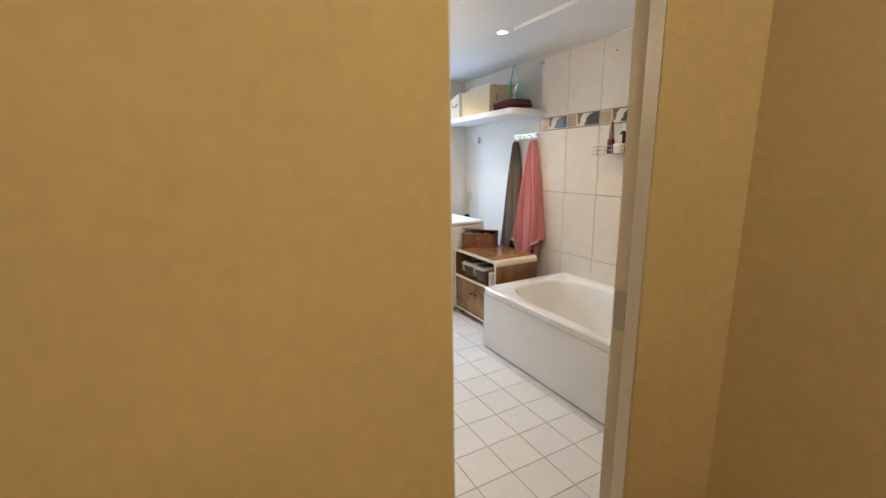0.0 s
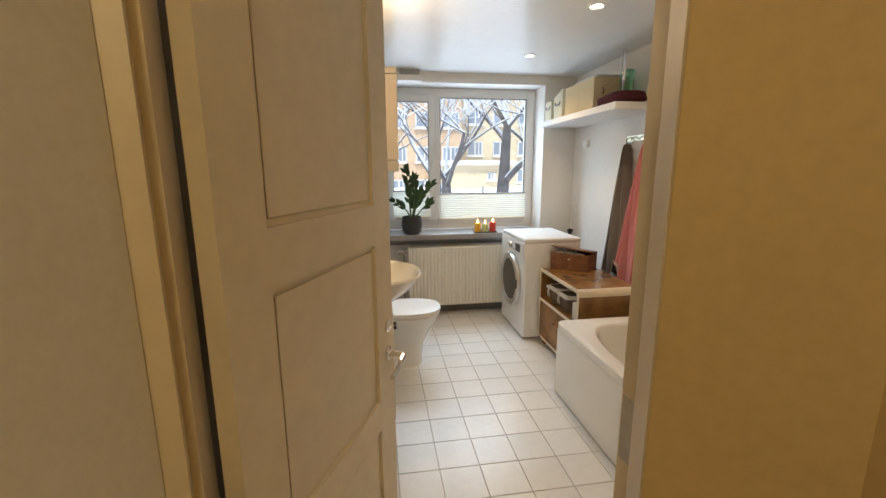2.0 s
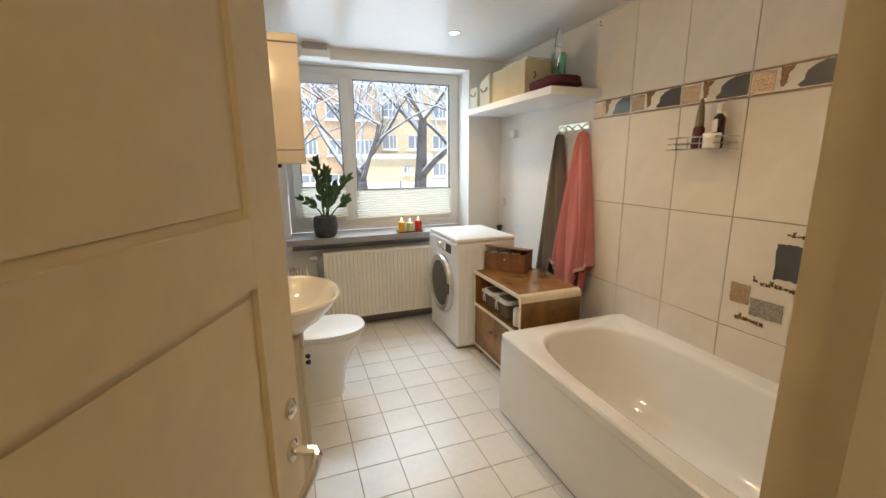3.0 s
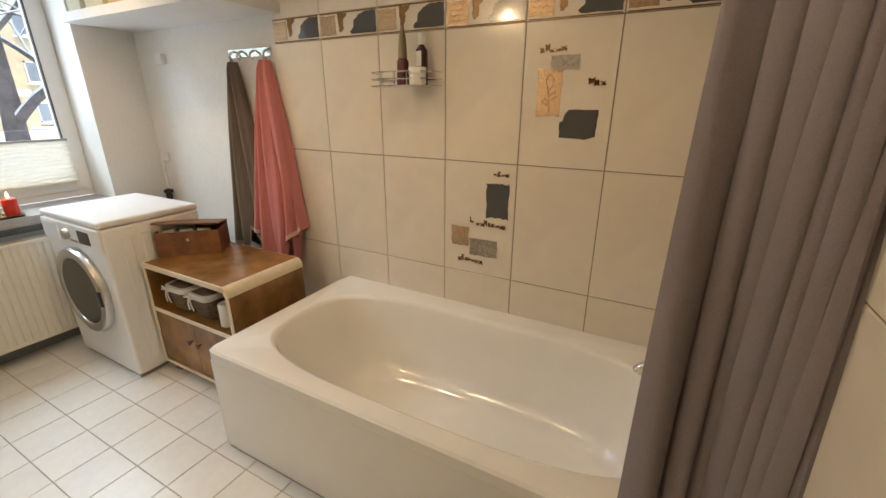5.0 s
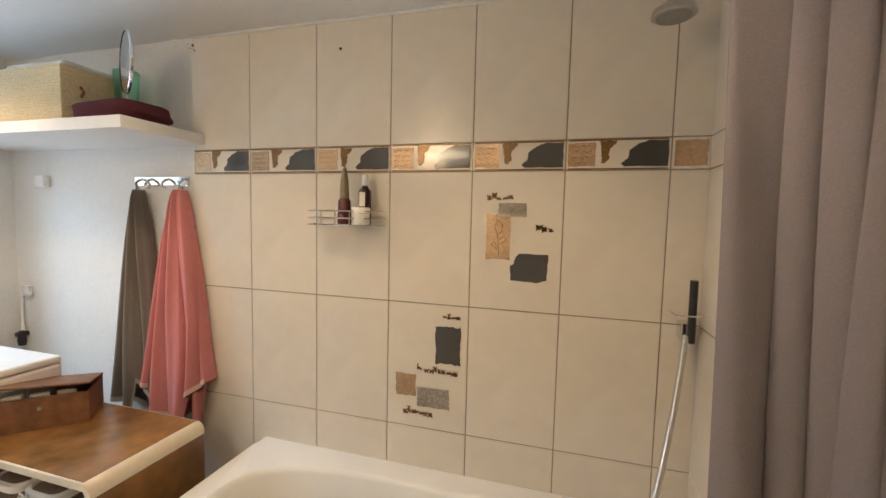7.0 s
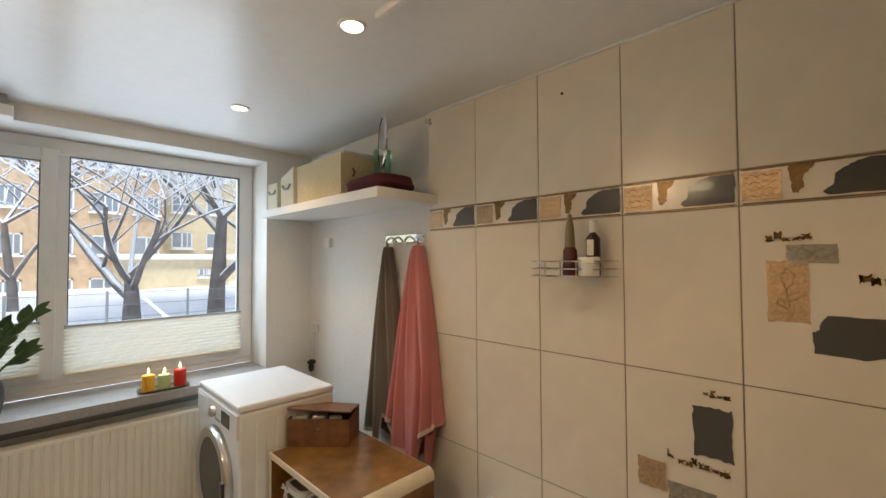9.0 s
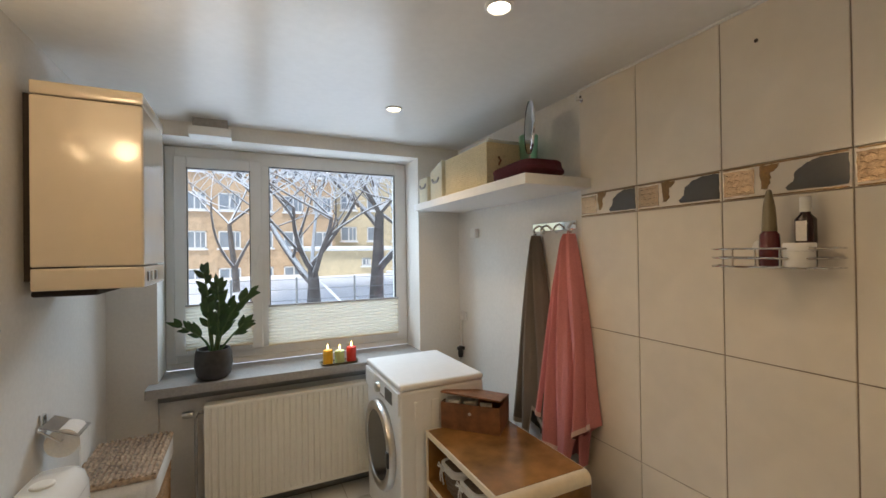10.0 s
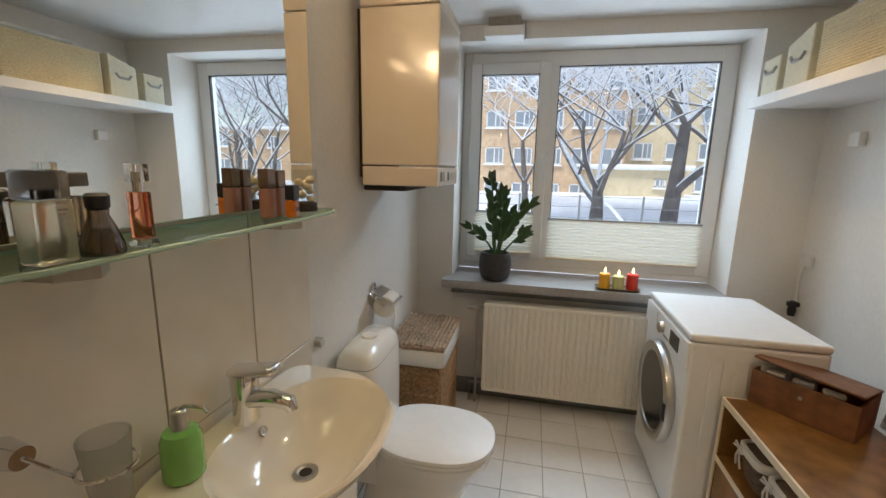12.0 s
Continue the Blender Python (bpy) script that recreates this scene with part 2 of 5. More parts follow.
# dark grey band under the sill and a low strip at the floor
structure("trim_under_sill", boxes((WX0, WX1, NY - 0.01, NY + 0.028, 0.69, SZ - 0.05), (WX0, WX1, NY + 0.005, NY + 0.028, 0.0, 0.10)), GREY, "dark grey band below the window sill", "trim")
structure("wall_south", boxes((-1.385, 0.008, -0.858, SY, -0.1, CZ), (-2.44, -2.30, -1.08, SY, -0.1, 2.5), (-2.30, -1.385, -1.08, SY, 2.05, 2.5)), PLASTER, "wall with the doorway to the hall", "wall")
structure("wall_hall_north", boxes((-4.2, -2.246, -1.083, -0.83, -0.1, 2.5)), HALLPAINT, "ochre painted plaster hall wall", "wall")
structure("wall_hall_east", prism([(-1.518, -0.862), (-1.30, -0.985), (-1.30, -3.0), (-1.1, -3.0), (-1.1, -0.863)], -0.1, 2.5), HALLPAINT, "ochre painted hall wall with a splayed reveal", "wall")
structure("wall_hall_back", boxes((-4.2, -1.1, -3.1, -3.0, -0.1, 2.5), (-4.3, -4.2, -3.1, -0.83, -0.1, 2.5)), HALLPAINT, "ochre painted walls closing the hall", "wall")
structure("floor_hall", boxes((-4.3, -1.1, -3.1, -0.78, -0.12, -0.001)), material("hall_floor", (0.3, 0.2, 0.12), 0.4, grain=20, vary=0.1), "brown wooden hall floor", "floor")
structure("ceiling_hall", boxes((-4.3, -1.1, -3.1, -1.085, 2.5, 2.6)), PLASTER, "white plaster hall ceiling", "ceiling")
# lining of the left reveal and door frame
structure("trim_reveal", prism([(-2.2465, -1.078), (-2.241, -1.078), (-2.196, -0.832), (-2.2465, -0.832)], 0, 2.05), PLASTER, "pale plastered door reveal", "trim")
door_1 = tagged(new("door_1"), "open cream-painted panelled wooden door with a steel lever handle", "door", kind="structure")
frame_l = [(-2.198, -0.83), (-2.170, -0.822), (-2.180, -0.795), (-2.168, -0.790), (-2.168, -0.745), (-2.30, -0.745), (-2.30, -0.83)]
frame_r = [(-1.490, -0.750), (-1.490, -0.800), (-1.505, -0.806), (-1.521, -0.860), (-1.385, -0.860), (-1.385, -0.750)]
part("door_frame", prism(frame_l, 0, 2.06), DOORPAINT, door_1, smooth=False)
part("door_frame", prism(frame_r, 0, 2.06), DOORPAINT, door_1, smooth=False)
part("door_frame", boxes((-2.19, -1.515, -0.86, -0.75, 2.0, 2.06)), DOORPAINT, door_1, smooth=False)
part("strike_plate", boxes((-1.4935, -1.4905, -0.795, -0.757, 0.90, 1.02), bevel=0.001), STEEL, door_1, "worn steel strike plate")
# leaf in its own frame: y runs from hinge to free edge, face towards +x
LEAFM = pose(-2.118, -0.776, 0, 0, 0, -22.6)
W = 0.633
leaf = part("door_leaf", turned(boxes((-0.036, -0.010, 0, W, 0.01, 2.0), (-0.011, 0, 0, 0.105, 0.01, 2.0), (-0.011, 0, W - 0.108, W, 0.01, 2.0),
                               (-0.011, -0.0002, 0.105, W - 0.108, 1.21, 1.315), (-0.011, -0.0002, 0.105, W - 0.108, 0.675, 0.76), (-0.011, -0.0002, 0.105, W - 0.108, 0.01, 0.16),
                               (-0.011, -0.0002, 0.105, W - 0.108, 1.87, 2.0)), LEAFM), DOORPAINT, door_1, smooth=False)
for z0, z1 in ((1.315, 1.87), (0.76, 1.21), (0.16, 0.675)):
    part("panel", turned(boxes((-0.010, -0.007, 0.118, W - 0.121, z0 + 0.013, z1 - 0.013), bevel=0.002), LEAFM), DOORPAINT, leaf, smooth=False)
for z in (1.72, 0.3):
    part("hinge", turned(boxes((-0.045, -0.008, -0.004, -0.0005, z, z + 0.10), bevel=0.001), LEAFM), STEEL, leaf, "painted steel hinge")
    for dz in (0.02, 0.05, 0.08):
        part("screw", turned(turned(lathe([(0.004, 0), (0.004, 0.002)], n=10), pose(-0.022 + 0.006 * math.cos(dz * 99), -0.004, z + dz, 90)), LEAFM), DARK, leaf)
hand = part("lever_handle", turned(tube([(0.0, 0.585, 0.885), (0.045, 0.585, 0.885), (0.052, 0.575, 0.885), (0.054, 0.53, 0.872), (0.05, 0.49, 0.862)], [0.009, 0.009, 0.009, 0.008, 0.006]), LEAFM), CHROME, leaf, "chrome lever handle")
part("handle_rose", turned(turned(lathe([(0.02, 0), (0.02, 0.006), (0.012, 0.010)]), pose(0, 0.585, 0.885, 0, 90)), LEAFM), CHROME, leaf)
part("lock_rose", turned(turned(lathe([(0.018, 0), (0.018, 0.006), (0.008, 0.012)]), pose(0, 0.59, 0.965, 0, 90)), LEAFM), CHROME, leaf)
part("lock_face", turned(boxes((-0.03, -0.008, W, W + 0.0015, 0.83, 1.02), bevel=0.0005), LEAFM), STEEL, leaf)

# ---- window ----
window_1 = tagged(new("window_1"), "white plastic window with two panes and pleated blinds", "window", kind="structure")
WY = 2.80
X0, X1, Z0, Z1 = WX0 + 0.003, WX1 - 0.003, 0.838, WZ1 - 0.003
MX0, MX1 = -1.345, -1.285
part("window_frame", boxes((X0, X0 + 0.055, WY, WY + 0.07, Z0, Z1), (X1 - 0.085, X1, WY, WY + 0.07, Z0, Z1), (X0 + 0.055, X1 - 0.085, WY, WY + 0.07, Z1 - 0.085, Z1), (X0 + 0.055, X1 - 0.085, WY, WY + 0.07, Z0, Z0 + 0.055), (MX0, MX1, WY, WY + 0.07, Z0 + 0.055, Z1 - 0.085), bevel=0.004), UPVC, window_1)
part("sill_profile", boxes((X0, X1, WY + 0.004, WY + 0.066, SZ + 0.001, Z0 - 0.001), bevel=0.003), UPVC, window_1)
sash = part("sash", boxes((X0 + 0.045, X0 + 0.115, WY - 0.022, WY + 0.05, Z0 + 0.045, Z1 - 0.06), (MX0 - 0.055, MX0 + 0.015, WY - 0.022, WY + 0.05, Z0 + 0.045, Z1 - 0.06), (X0 + 0.115, MX0 - 0.055, WY - 0.022, WY + 0.05, Z1 - 0.13, Z1 - 0.06), (X0 + 0.115, MX0 - 0.055, WY - 0.022, WY + 0.05, Z0 + 0.045, Z0 + 0.115), bevel=0.006), UPVC, window_1)
part("gasket", boxes((X0 + 0.112, X0 + 0.119, WY - 0.018, WY + 0.02, Z0 + 0.11, Z1 - 0.125), (MX0 - 0.059, MX0 - 0.052, WY - 0.018, WY + 0.02, Z0 + 0.11, Z1 - 0.125), (X0 + 0.115, MX0 - 0.055, WY - 0.018, WY + 0.02, Z1 - 0.134, Z1 - 0.127)), BLACK, sash)
part("gasket", boxes((MX1 - 0.002, MX1 + 0.005, WY + 0.004, WY + 0.03, Z0 + 0.055, Z1 - 0.085), (X1 - 0.09, X1 - 0.083, WY + 0.004, WY + 0.03, Z0 + 0.055, Z1 - 0.085), (MX1, X1 - 0.085, WY + 0.004, WY + 0.03, Z1 - 0.091, Z1 - 0.084)), BLACK, window_1)
for a, b, c, d in ((X0 + 0.115, MX0 - 0.055, Z0 + 0.1, Z1 - 0.13), (MX1, X1 - 0.085, Z0 + 0.05, Z1 - 0.085)):
    p = part("pane", boxes((a, b, WY + 0.024, WY + 0.030, c, d)), PANE, window_1)
    p.visible_shadow = False
wh = part("window_handle", boxes((MX0 - 0.032, MX0 - 0.012, WY - 0.035, WY - 0.022, 1.40, 1.47), bevel=0.004), UPVC, sash)
part("lever", turned(boxes((-0.009, 0.009, -0.05, -0.036, 0, 0.13), bevel=0.005), pose(MX0 - 0.022, WY, 1.435, 0, 10)), UPVC, sash)


def blind(x0, x1, z0, z1, y):
    th = thing("pleated_blind", "cream pleated window blind, half lowered on the pane", "blind", (x0 + x1) / 2, y, z0, group="window blinds")
    n = int((z1 - z0) / 0.019)
    bm = bmesh.new()
    rows = []
    for i in range(2 * n + 1):
        z = (z1 - z0) * i / (2 * n)
        yy = 0.004 if i % 2 else -0.004
        rows.append((bm.verts.new(((x0 - x1) / 2, yy, z)), bm.verts.new(((x1 - x0) / 2, yy, z))))
    for a, b in zip(rows, rows[1:]):
        bm.faces.new((a[0], a[1], b[1], b[0]))
    part("fabric", bm, BLIND, th, smooth=False)
    for z in (-0.012, z1 - z0):
        part("rail", boxes(((x0 - x1) / 2, (x1 - x0) / 2, -0.009, 0.009, z, z + 0.011), bevel=0.002), SILL if z > 0 else CREAM, th)


blind(X0 + 0.105, MX0 - 0.045, 0.93, 1.185, WY - 0.034)
blind(MX1 - 0.01, X1 - 0.075, 0.905, 1.15, WY - 0.012)
structure("window_sill", boxes((WX0 - 0.04, WX0, 2.43, NY - 0.002, SZ - 0.048, SZ), (WX0, WX1, 2.43, 2.80, SZ - 0.048, SZ)), SILL, "grey stone-like window sill", "window sill")


# ---- heating ----
def radiator():
    th = thing("radiator", "cream ribbed steel panel radiator below the window", "radiator", -1.183, 2.45, 0.103)
    w, h = 0.457, 0.572
    bm = bmesh.new()
    n = 27
    prof = []
    for i in range(n):
        x = -w + 2 * w * i / n
        s = 2 * w / n
        prof += [(x, 0.0), (x + 0.55 * s, 0.0), (x + 0.68 * s, 0.009), (x + 0.87 * s, 0.009)]
    front = [(x, y - 0.03) for x, y in prof] + [(w, -0.03)]
    outline = front + [(w, -0.012), (-w, -0.012)]
    loft(bm, [[(x, y, z) for x, y in outline] for z in (0.02, h - 0.02)], True, True)
    part("front_panel", bm, RADIATOR, th, smooth=False)
    part("back_panel", boxes((-w, w, 0.03, 0.045, 0.02, h - 0.02), bevel=0.004), RADIATOR, th)
    part("top_grille", boxes((-w - 0.004, w + 0.004, -0.032, 0.048, h - 0.022, h), bevel=0.005), RADIATOR, th)
    part("bottom_edge", boxes((-w - 0.002, w + 0.002, -0.031, -0.01, 0.0, 0.022), bevel=0.005), RADIATOR, th)
    for s in (-1, 1):
        part("side_cover", boxes((s * w - 0.004, s * w + 0.004, -0.032, 0.048, 0.02, h - 0.02), bevel=0.002), RADIATOR, th)
        part("bracket", boxes((s * 0.3 - 0.02, s * 0.3 + 0.02, 0.045, 0.131, 0.1, 0.5)), RADIATOR, th)
    part("pipe", tube([(-w - 0.045, 0.01, -0.102), (-w - 0.045, 0.01, 0.0), (-w - 0.045, 0.01, 0.50), (-w - 0.03, 0.01, 0.53), (-w, 0.01, 0.53)], 0.009), SILL, th)
    part("pipe", tube([(-w - 0.085, 0.02, -0.102), (-w - 0.085, 0.02, 0.02), (-w, 0.02, 0.03)], 0.009), SILL, th)
    part("thermostat", turned(lathe([(0.012, 0), (0.018, 0.006), (0.019, 0.04), (0.014, 0.055)]), pose(-w - 0.05, 0.0, 0.53, 0, -90)), STEEL, th, "small radiator valve")


radiator()


def boiler():
    th = thing("wall_boiler", "cream enamelled gas boiler hung high on the wall", "boiler", LX, 1.6, 1.388)
    dx, dy, h = 0.335, 0.40, 0.69
    part("body", boxes((0.03, dx, 0, dy, 0.078, h - 0.048), bevel=0.006), BOILER, th)
    part("control_panel", boxes((0.03, dx, 0, dy, 0, 0.074), bevel=0.006), BOILER, th)
    part("top_cover", boxes((0.03, dx, 0, dy, h - 0.044, h), bevel=0.006), BOILER, th)
    part("back_frame", boxes((-0.005, 0.06, 0.06, dy - 0.03, 0.03, h - 0.03)), DARK, th)
    part("pipe_tray", boxes((0.02, 0.20, 0.03, dy - 0.04, -0.022, 0.0), bevel=0.008), DARK, th)
    for k in range(3):
        part("switch", boxes((dx, dx + 0.004, 0.05 + 0.07 * k, 0.08 + 0.07 * k, 0.02, 0.055), bevel=0.001), PLASTIC if k % 2 else SILL, th)


boiler()


# ---- bath ----
def bathtub():
    th = thing("bathtub", "white acrylic bathtub with a flat front apron", "bathtub")
    cx, cy, hx, hy, z = -0.440, 0.078, 0.400, 0.852, 0.478
    ix, iy = 0.322, 0.748
    R = [oval(cx, cy, z - 0.045, hx, hy, 40, 96), oval(cx, cy, z - 0.008, hx, hy, 40, 96), oval(cx, cy, z, hx - 0.008, hy - 0.008, 40, 96),
         oval(cx, cy, z, ix + 0.012, iy + 0.012, 3.4, 96), oval(cx, cy, z - 0.004, ix + 0.003, iy + 0.003, 3.4, 96), oval(cx, cy, z - 0.02, ix - 0.006, iy - 0.008, 3.4, 96)]
    for k, (d, s, u) in enumerate(((0.10, 0.018, 0.03), (0.20, 0.035, 0.07), (0.29, 0.055, 0.12), (0.345, 0.085, 0.17), (0.37, 0.14, 0.25), (0.375, 0.22, 0.42))):
        R.append(oval(cx, cy - u * 0.3, z - d, ix - s, iy - u, 3.4 - 0.15 * k, 96))
    bm = loft(bmesh.new(), R, False, True)
    part("tub", bm, ENAMEL, th)
    part("apron", boxes((-0.834, -0.816, SY + 0.012, 0.924, 0.012, 0.428), bevel=0.004), ENAMEL, th)
    part("end_panel", boxes((-0.815, -0.04, 0.898, 0.915, 0.012, 0.43), bevel=0.003), ENAMEL, th)
    part("base_strip", boxes((-0.830, -0.818, SY + 0.012, 0.91, 0.0, 0.012)), SILL, th)
    part("wall_ledge", boxes((-0.052, 0.0, SY + 0.009, 0.922, 0.44, 0.474), bevel=0.004), ENAMEL, th, "white sealing ledge along the tiles")
    part("drain", turned(lathe([(0.03, 0), (0.03, 0.003), (0.02, 0.004)]), pose(cx, cy - 0.45, 0.104)), CHROME, th)


bathtub()


def shower_mixer():
    th = thing("shower_mixer", "chrome bath mixer with a grey shower hose on the tiled wall", "tap")
    z = 0.60
    part("body", tube([(-0.40, SY + 0.085, z), (-0.22, SY + 0.085, z)], 0.028, 14), CHROME, th)
    for x in (-0.38, -0.24):
        part("mount", tube([(x, SY + 0.008, z), (x, SY + 0.085, z)], 0.02, 12), CHROME, th)
    part("spout", tube(arc((-0.31, SY + 0.09, z - 0.01), (-0.31, SY + 0.21, z), (-0.31, SY + 0.23, z - 0.05)), 0.017, 10), CHROME, th)
    part("lever", turned(boxes((-0.024, 0.024, -0.03, 0.12, 0.0, 0.016), bevel=0.007, seg=3), pose(-0.31, SY + 0.08, z + 0.03, 18)), CHROME, th)
    part("hose", tube([Vector(p) for p in arc((-0.25, SY + 0.10, z - 0.02), (-0.37, SY + 0.26, 0.42), (-0.29, SY + 0.18, z + 0.05), 14)] + [Vector(p) for p in arc((-0.285, SY + 0.175, z + 0.07), (-0.16, SY + 0.10, 0.9), (-0.06, SY + 0.06, 1.12), 10)], 0.0095, 10), STEEL, th)


def hand_shower():
    th = thing("hand_shower", "dark hand shower in a chrome wall bracket", "shower")
    part("bracket", boxes((-0.06, -0.001, SY + 0.03, SY + 0.075, 1.10, 1.16), bevel=0.006), CHROME, th)
    part("grip", tube([(-0.06, SY + 0.045, 1.10), (-0.075, SY + 0.05, 1.30)], 0.012, 10), BLACK, th)
    part("wire_basket", tube([(-0.005, SY + 0.02, 1.19), (-0.09, SY + 0.02, 1.19), (-0.09, SY + 0.10, 1.19), (-0.005, SY + 0.10, 1.19)], 0.0025, 6), CHROME, th)


def overhead_shower():
    th = thing("overhead_shower", "brushed steel overhead shower on a wall arm", "shower")
    part("arm", tube([(-0.2, SY + 0.005, 2.12), (-0.2, SY + 0.12, 2.13), (-0.2, SY + 0.18, 2.10)], 0.011, 10), STEEL, th)
    part("head", lathe([(0.015, 2.10), (0.022, 2.085), (0.055, 2.065), (0.058, 2.05), (0.052, 2.046)], -0.2, SY + 0.18, 28), STEEL, th)
    part("nozzle_face", lathe([(0.045, 2.045), (0.044, 2.0425)], -0.2, SY + 0.18, 24), SILL, th)


shower_mixer()
hand_shower()
overhead_shower()


def curtain():
    th = thing("shower_curtain", "grey-mauve fabric shower curtain drawn aside in folds", "curtain")
    n, m = 150, 26
    bm = bmesh.new()
    rows = []
    for j in range(m + 1):
        v = j / m
        z = 0.22 + (2.205 - 0.22) * v
        ring = []
        for side in (0, 1):
            for i in range(n + 1):
                s = (i if side == 0 else n - i) / n
                lean = -0.885 + 0.15 * max(0, (z - 0.6) / 1.6) ** 1.2
                ph = math.pi * (1.1 * s + 6.4 * s ** 2.1) + 0.25 * math.sin(2.1 * z) + 0.5
                ridge = abs(math.sin(ph)) ** 0.55
                amp = (0.040 + 0.036 * s) * (0.9 + 0.2 * math.sin(2.2 * z + 6 * s))
                x = lean + 0.070 - amp * 2.1 * ridge + 0.006 * math.sin(23 * s + 2.6 * z) - 0.02 * s
                y = -0.568 - 0.200 * s + 0.012 * math.sin(2 * ph + 0.6) + 0.010 * math.sin(2.4 * z) * (1 - s)
                ring.append((x + (0.003 if side else 0), y, z))
        rows.append(ring)
    part("fabric", loft(bm, rows, True, True), CURTAIN, th)
    part("rail", boxes((-0.712, -0.688, SY + 0.002, 0.78, 2.232, CZ - 0.0005), bevel=0.003), WHITE, th, "white ceiling curtain rail")
    for k in range(6):
        part("glider", tube([(-0.715 + 0.01 * (k % 2), -0.57 - 0.037 * k, 2.20), (-0.70, -0.57 - 0.037 * k, 2.233)], 0.004, 6), PLASTIC, th)


curtain()


# ---- wall things by the bath ----
def wire_rack():
    th = thing("wire_rack", "chrome wire shower rack held by a suction cup", "rack")
    y0, y1, d = 0.345, 0.665, 0.115

    def bow(z):
        return [(-0.004, y1, z), (-0.05, y1, z), (-d * 0.85, y1 - 0.035, z), (-d, y1 - 0.10, z), (-d, y0 + 0.10, z), (-d * 0.85, y0 + 0.035, z), (-0.05, y0, z), (-0.004, y0, z)]

    for z in (1.442, 1.468, 1.495):
        part("wire", tube(bow(z), 0.003, 6), CHROME, th)
    for k in range(9):
        y = y0 + 0.04 + k * (y1 - y0 - 0.08) / 8
        part("floor_wire", tube([(-0.004, y, 1.441), (-d + 0.002, y, 1.441)], 0.002, 6), CHROME, th)
    for k in range(3):
        y = y0 + 0.10 + k * 0.06
        part("upright", tube([(-d, y, 1.441), (-d, y, 1.496)], 0.002, 6), CHROME, th)
    part("back_wire", tube([(-0.005, y0, 1.468), (-0.005, y1, 1.468)], 0.003, 6), CHROME, th)
    part("suction_cup", turned(lathe([(0.022, 0), (0.018, 0.006), (0.006, 0.010)]), pose(-0.0005, 0.55, 1.50, 0, -90)), PLASTIC, th)


wire_rack()
t = thing("shampoo_tube", "dark red tapered tube with an olive cap", "bottle", -0.07, 0.49, 1.445)
part("tube", lathe([(0.026, 0), (0.027, 0.01), (0.024, 0.09), (0.017, 0.10)]), material("red_brown", (0.10, 0.018, 0.02), 0.25), t)
part("cap", lathe([(0.019, 0.10), (0.015, 0.17), (0.007, 0.215), (0.004, 0.22)]), material("olive_cap", (0.20, 0.16, 0.09), 0.3), t)
t = thing("white_jar", "white plastic cosmetic jar with a ribbed lid", "jar", -0.08, 0.415, 1.445)
part("jar", lathe([(0.032, 0), (0.034, 0.004), (0.034, 0.042)], n=28), PLASTIC, t)
part("lid", lathe([(0.036, 0.043), (0.036, 0.062), (0.034, 0.065)], n=28), WHITE, t)
t = thing("brown_bottle", "dark brown bottle with white label and cap", "bottle", -0.045, 0.415, 1.445)
part("bottle", lathe([(0.023, 0), (0.024, 0.004), (0.024, 0.13), (0.012, 0.145), (0.011, 0.15)]), material("amber_dark", (0.03, 0.012, 0.012), 0.12), t)
part("cap", lathe([(0.013, 0.15), (0.013, 0.19), (0.011, 0.193)]), PLASTIC, t)
part("label", turned(boxes((-0.0255, -0.0235, -0.012, 0.012, 0.07, 0.125)), pose(0, 0, 0)), LINEN, t)


def hook_rail():
    th = thing("hook_rail", "polished chrome hook rail on the wall", "hook rail", -0.0, 1.495, 1.62)
    part("plate", boxes((-0.004, 0.0075, -0.165, 0.165, -0.022, 0.022), bevel=0.003), CHROME, th)
    for y in (-0.15, -0.05, 0.05, 0.11):
        part("hook", tube(arc((-0.003, y, 0.01), (-0.05, y, -0.005), (-0.035, y, -0.03), 6) + [(-0.02, y, -0.034)], 0.0055, 8), CHROME, th)


hook_rail()


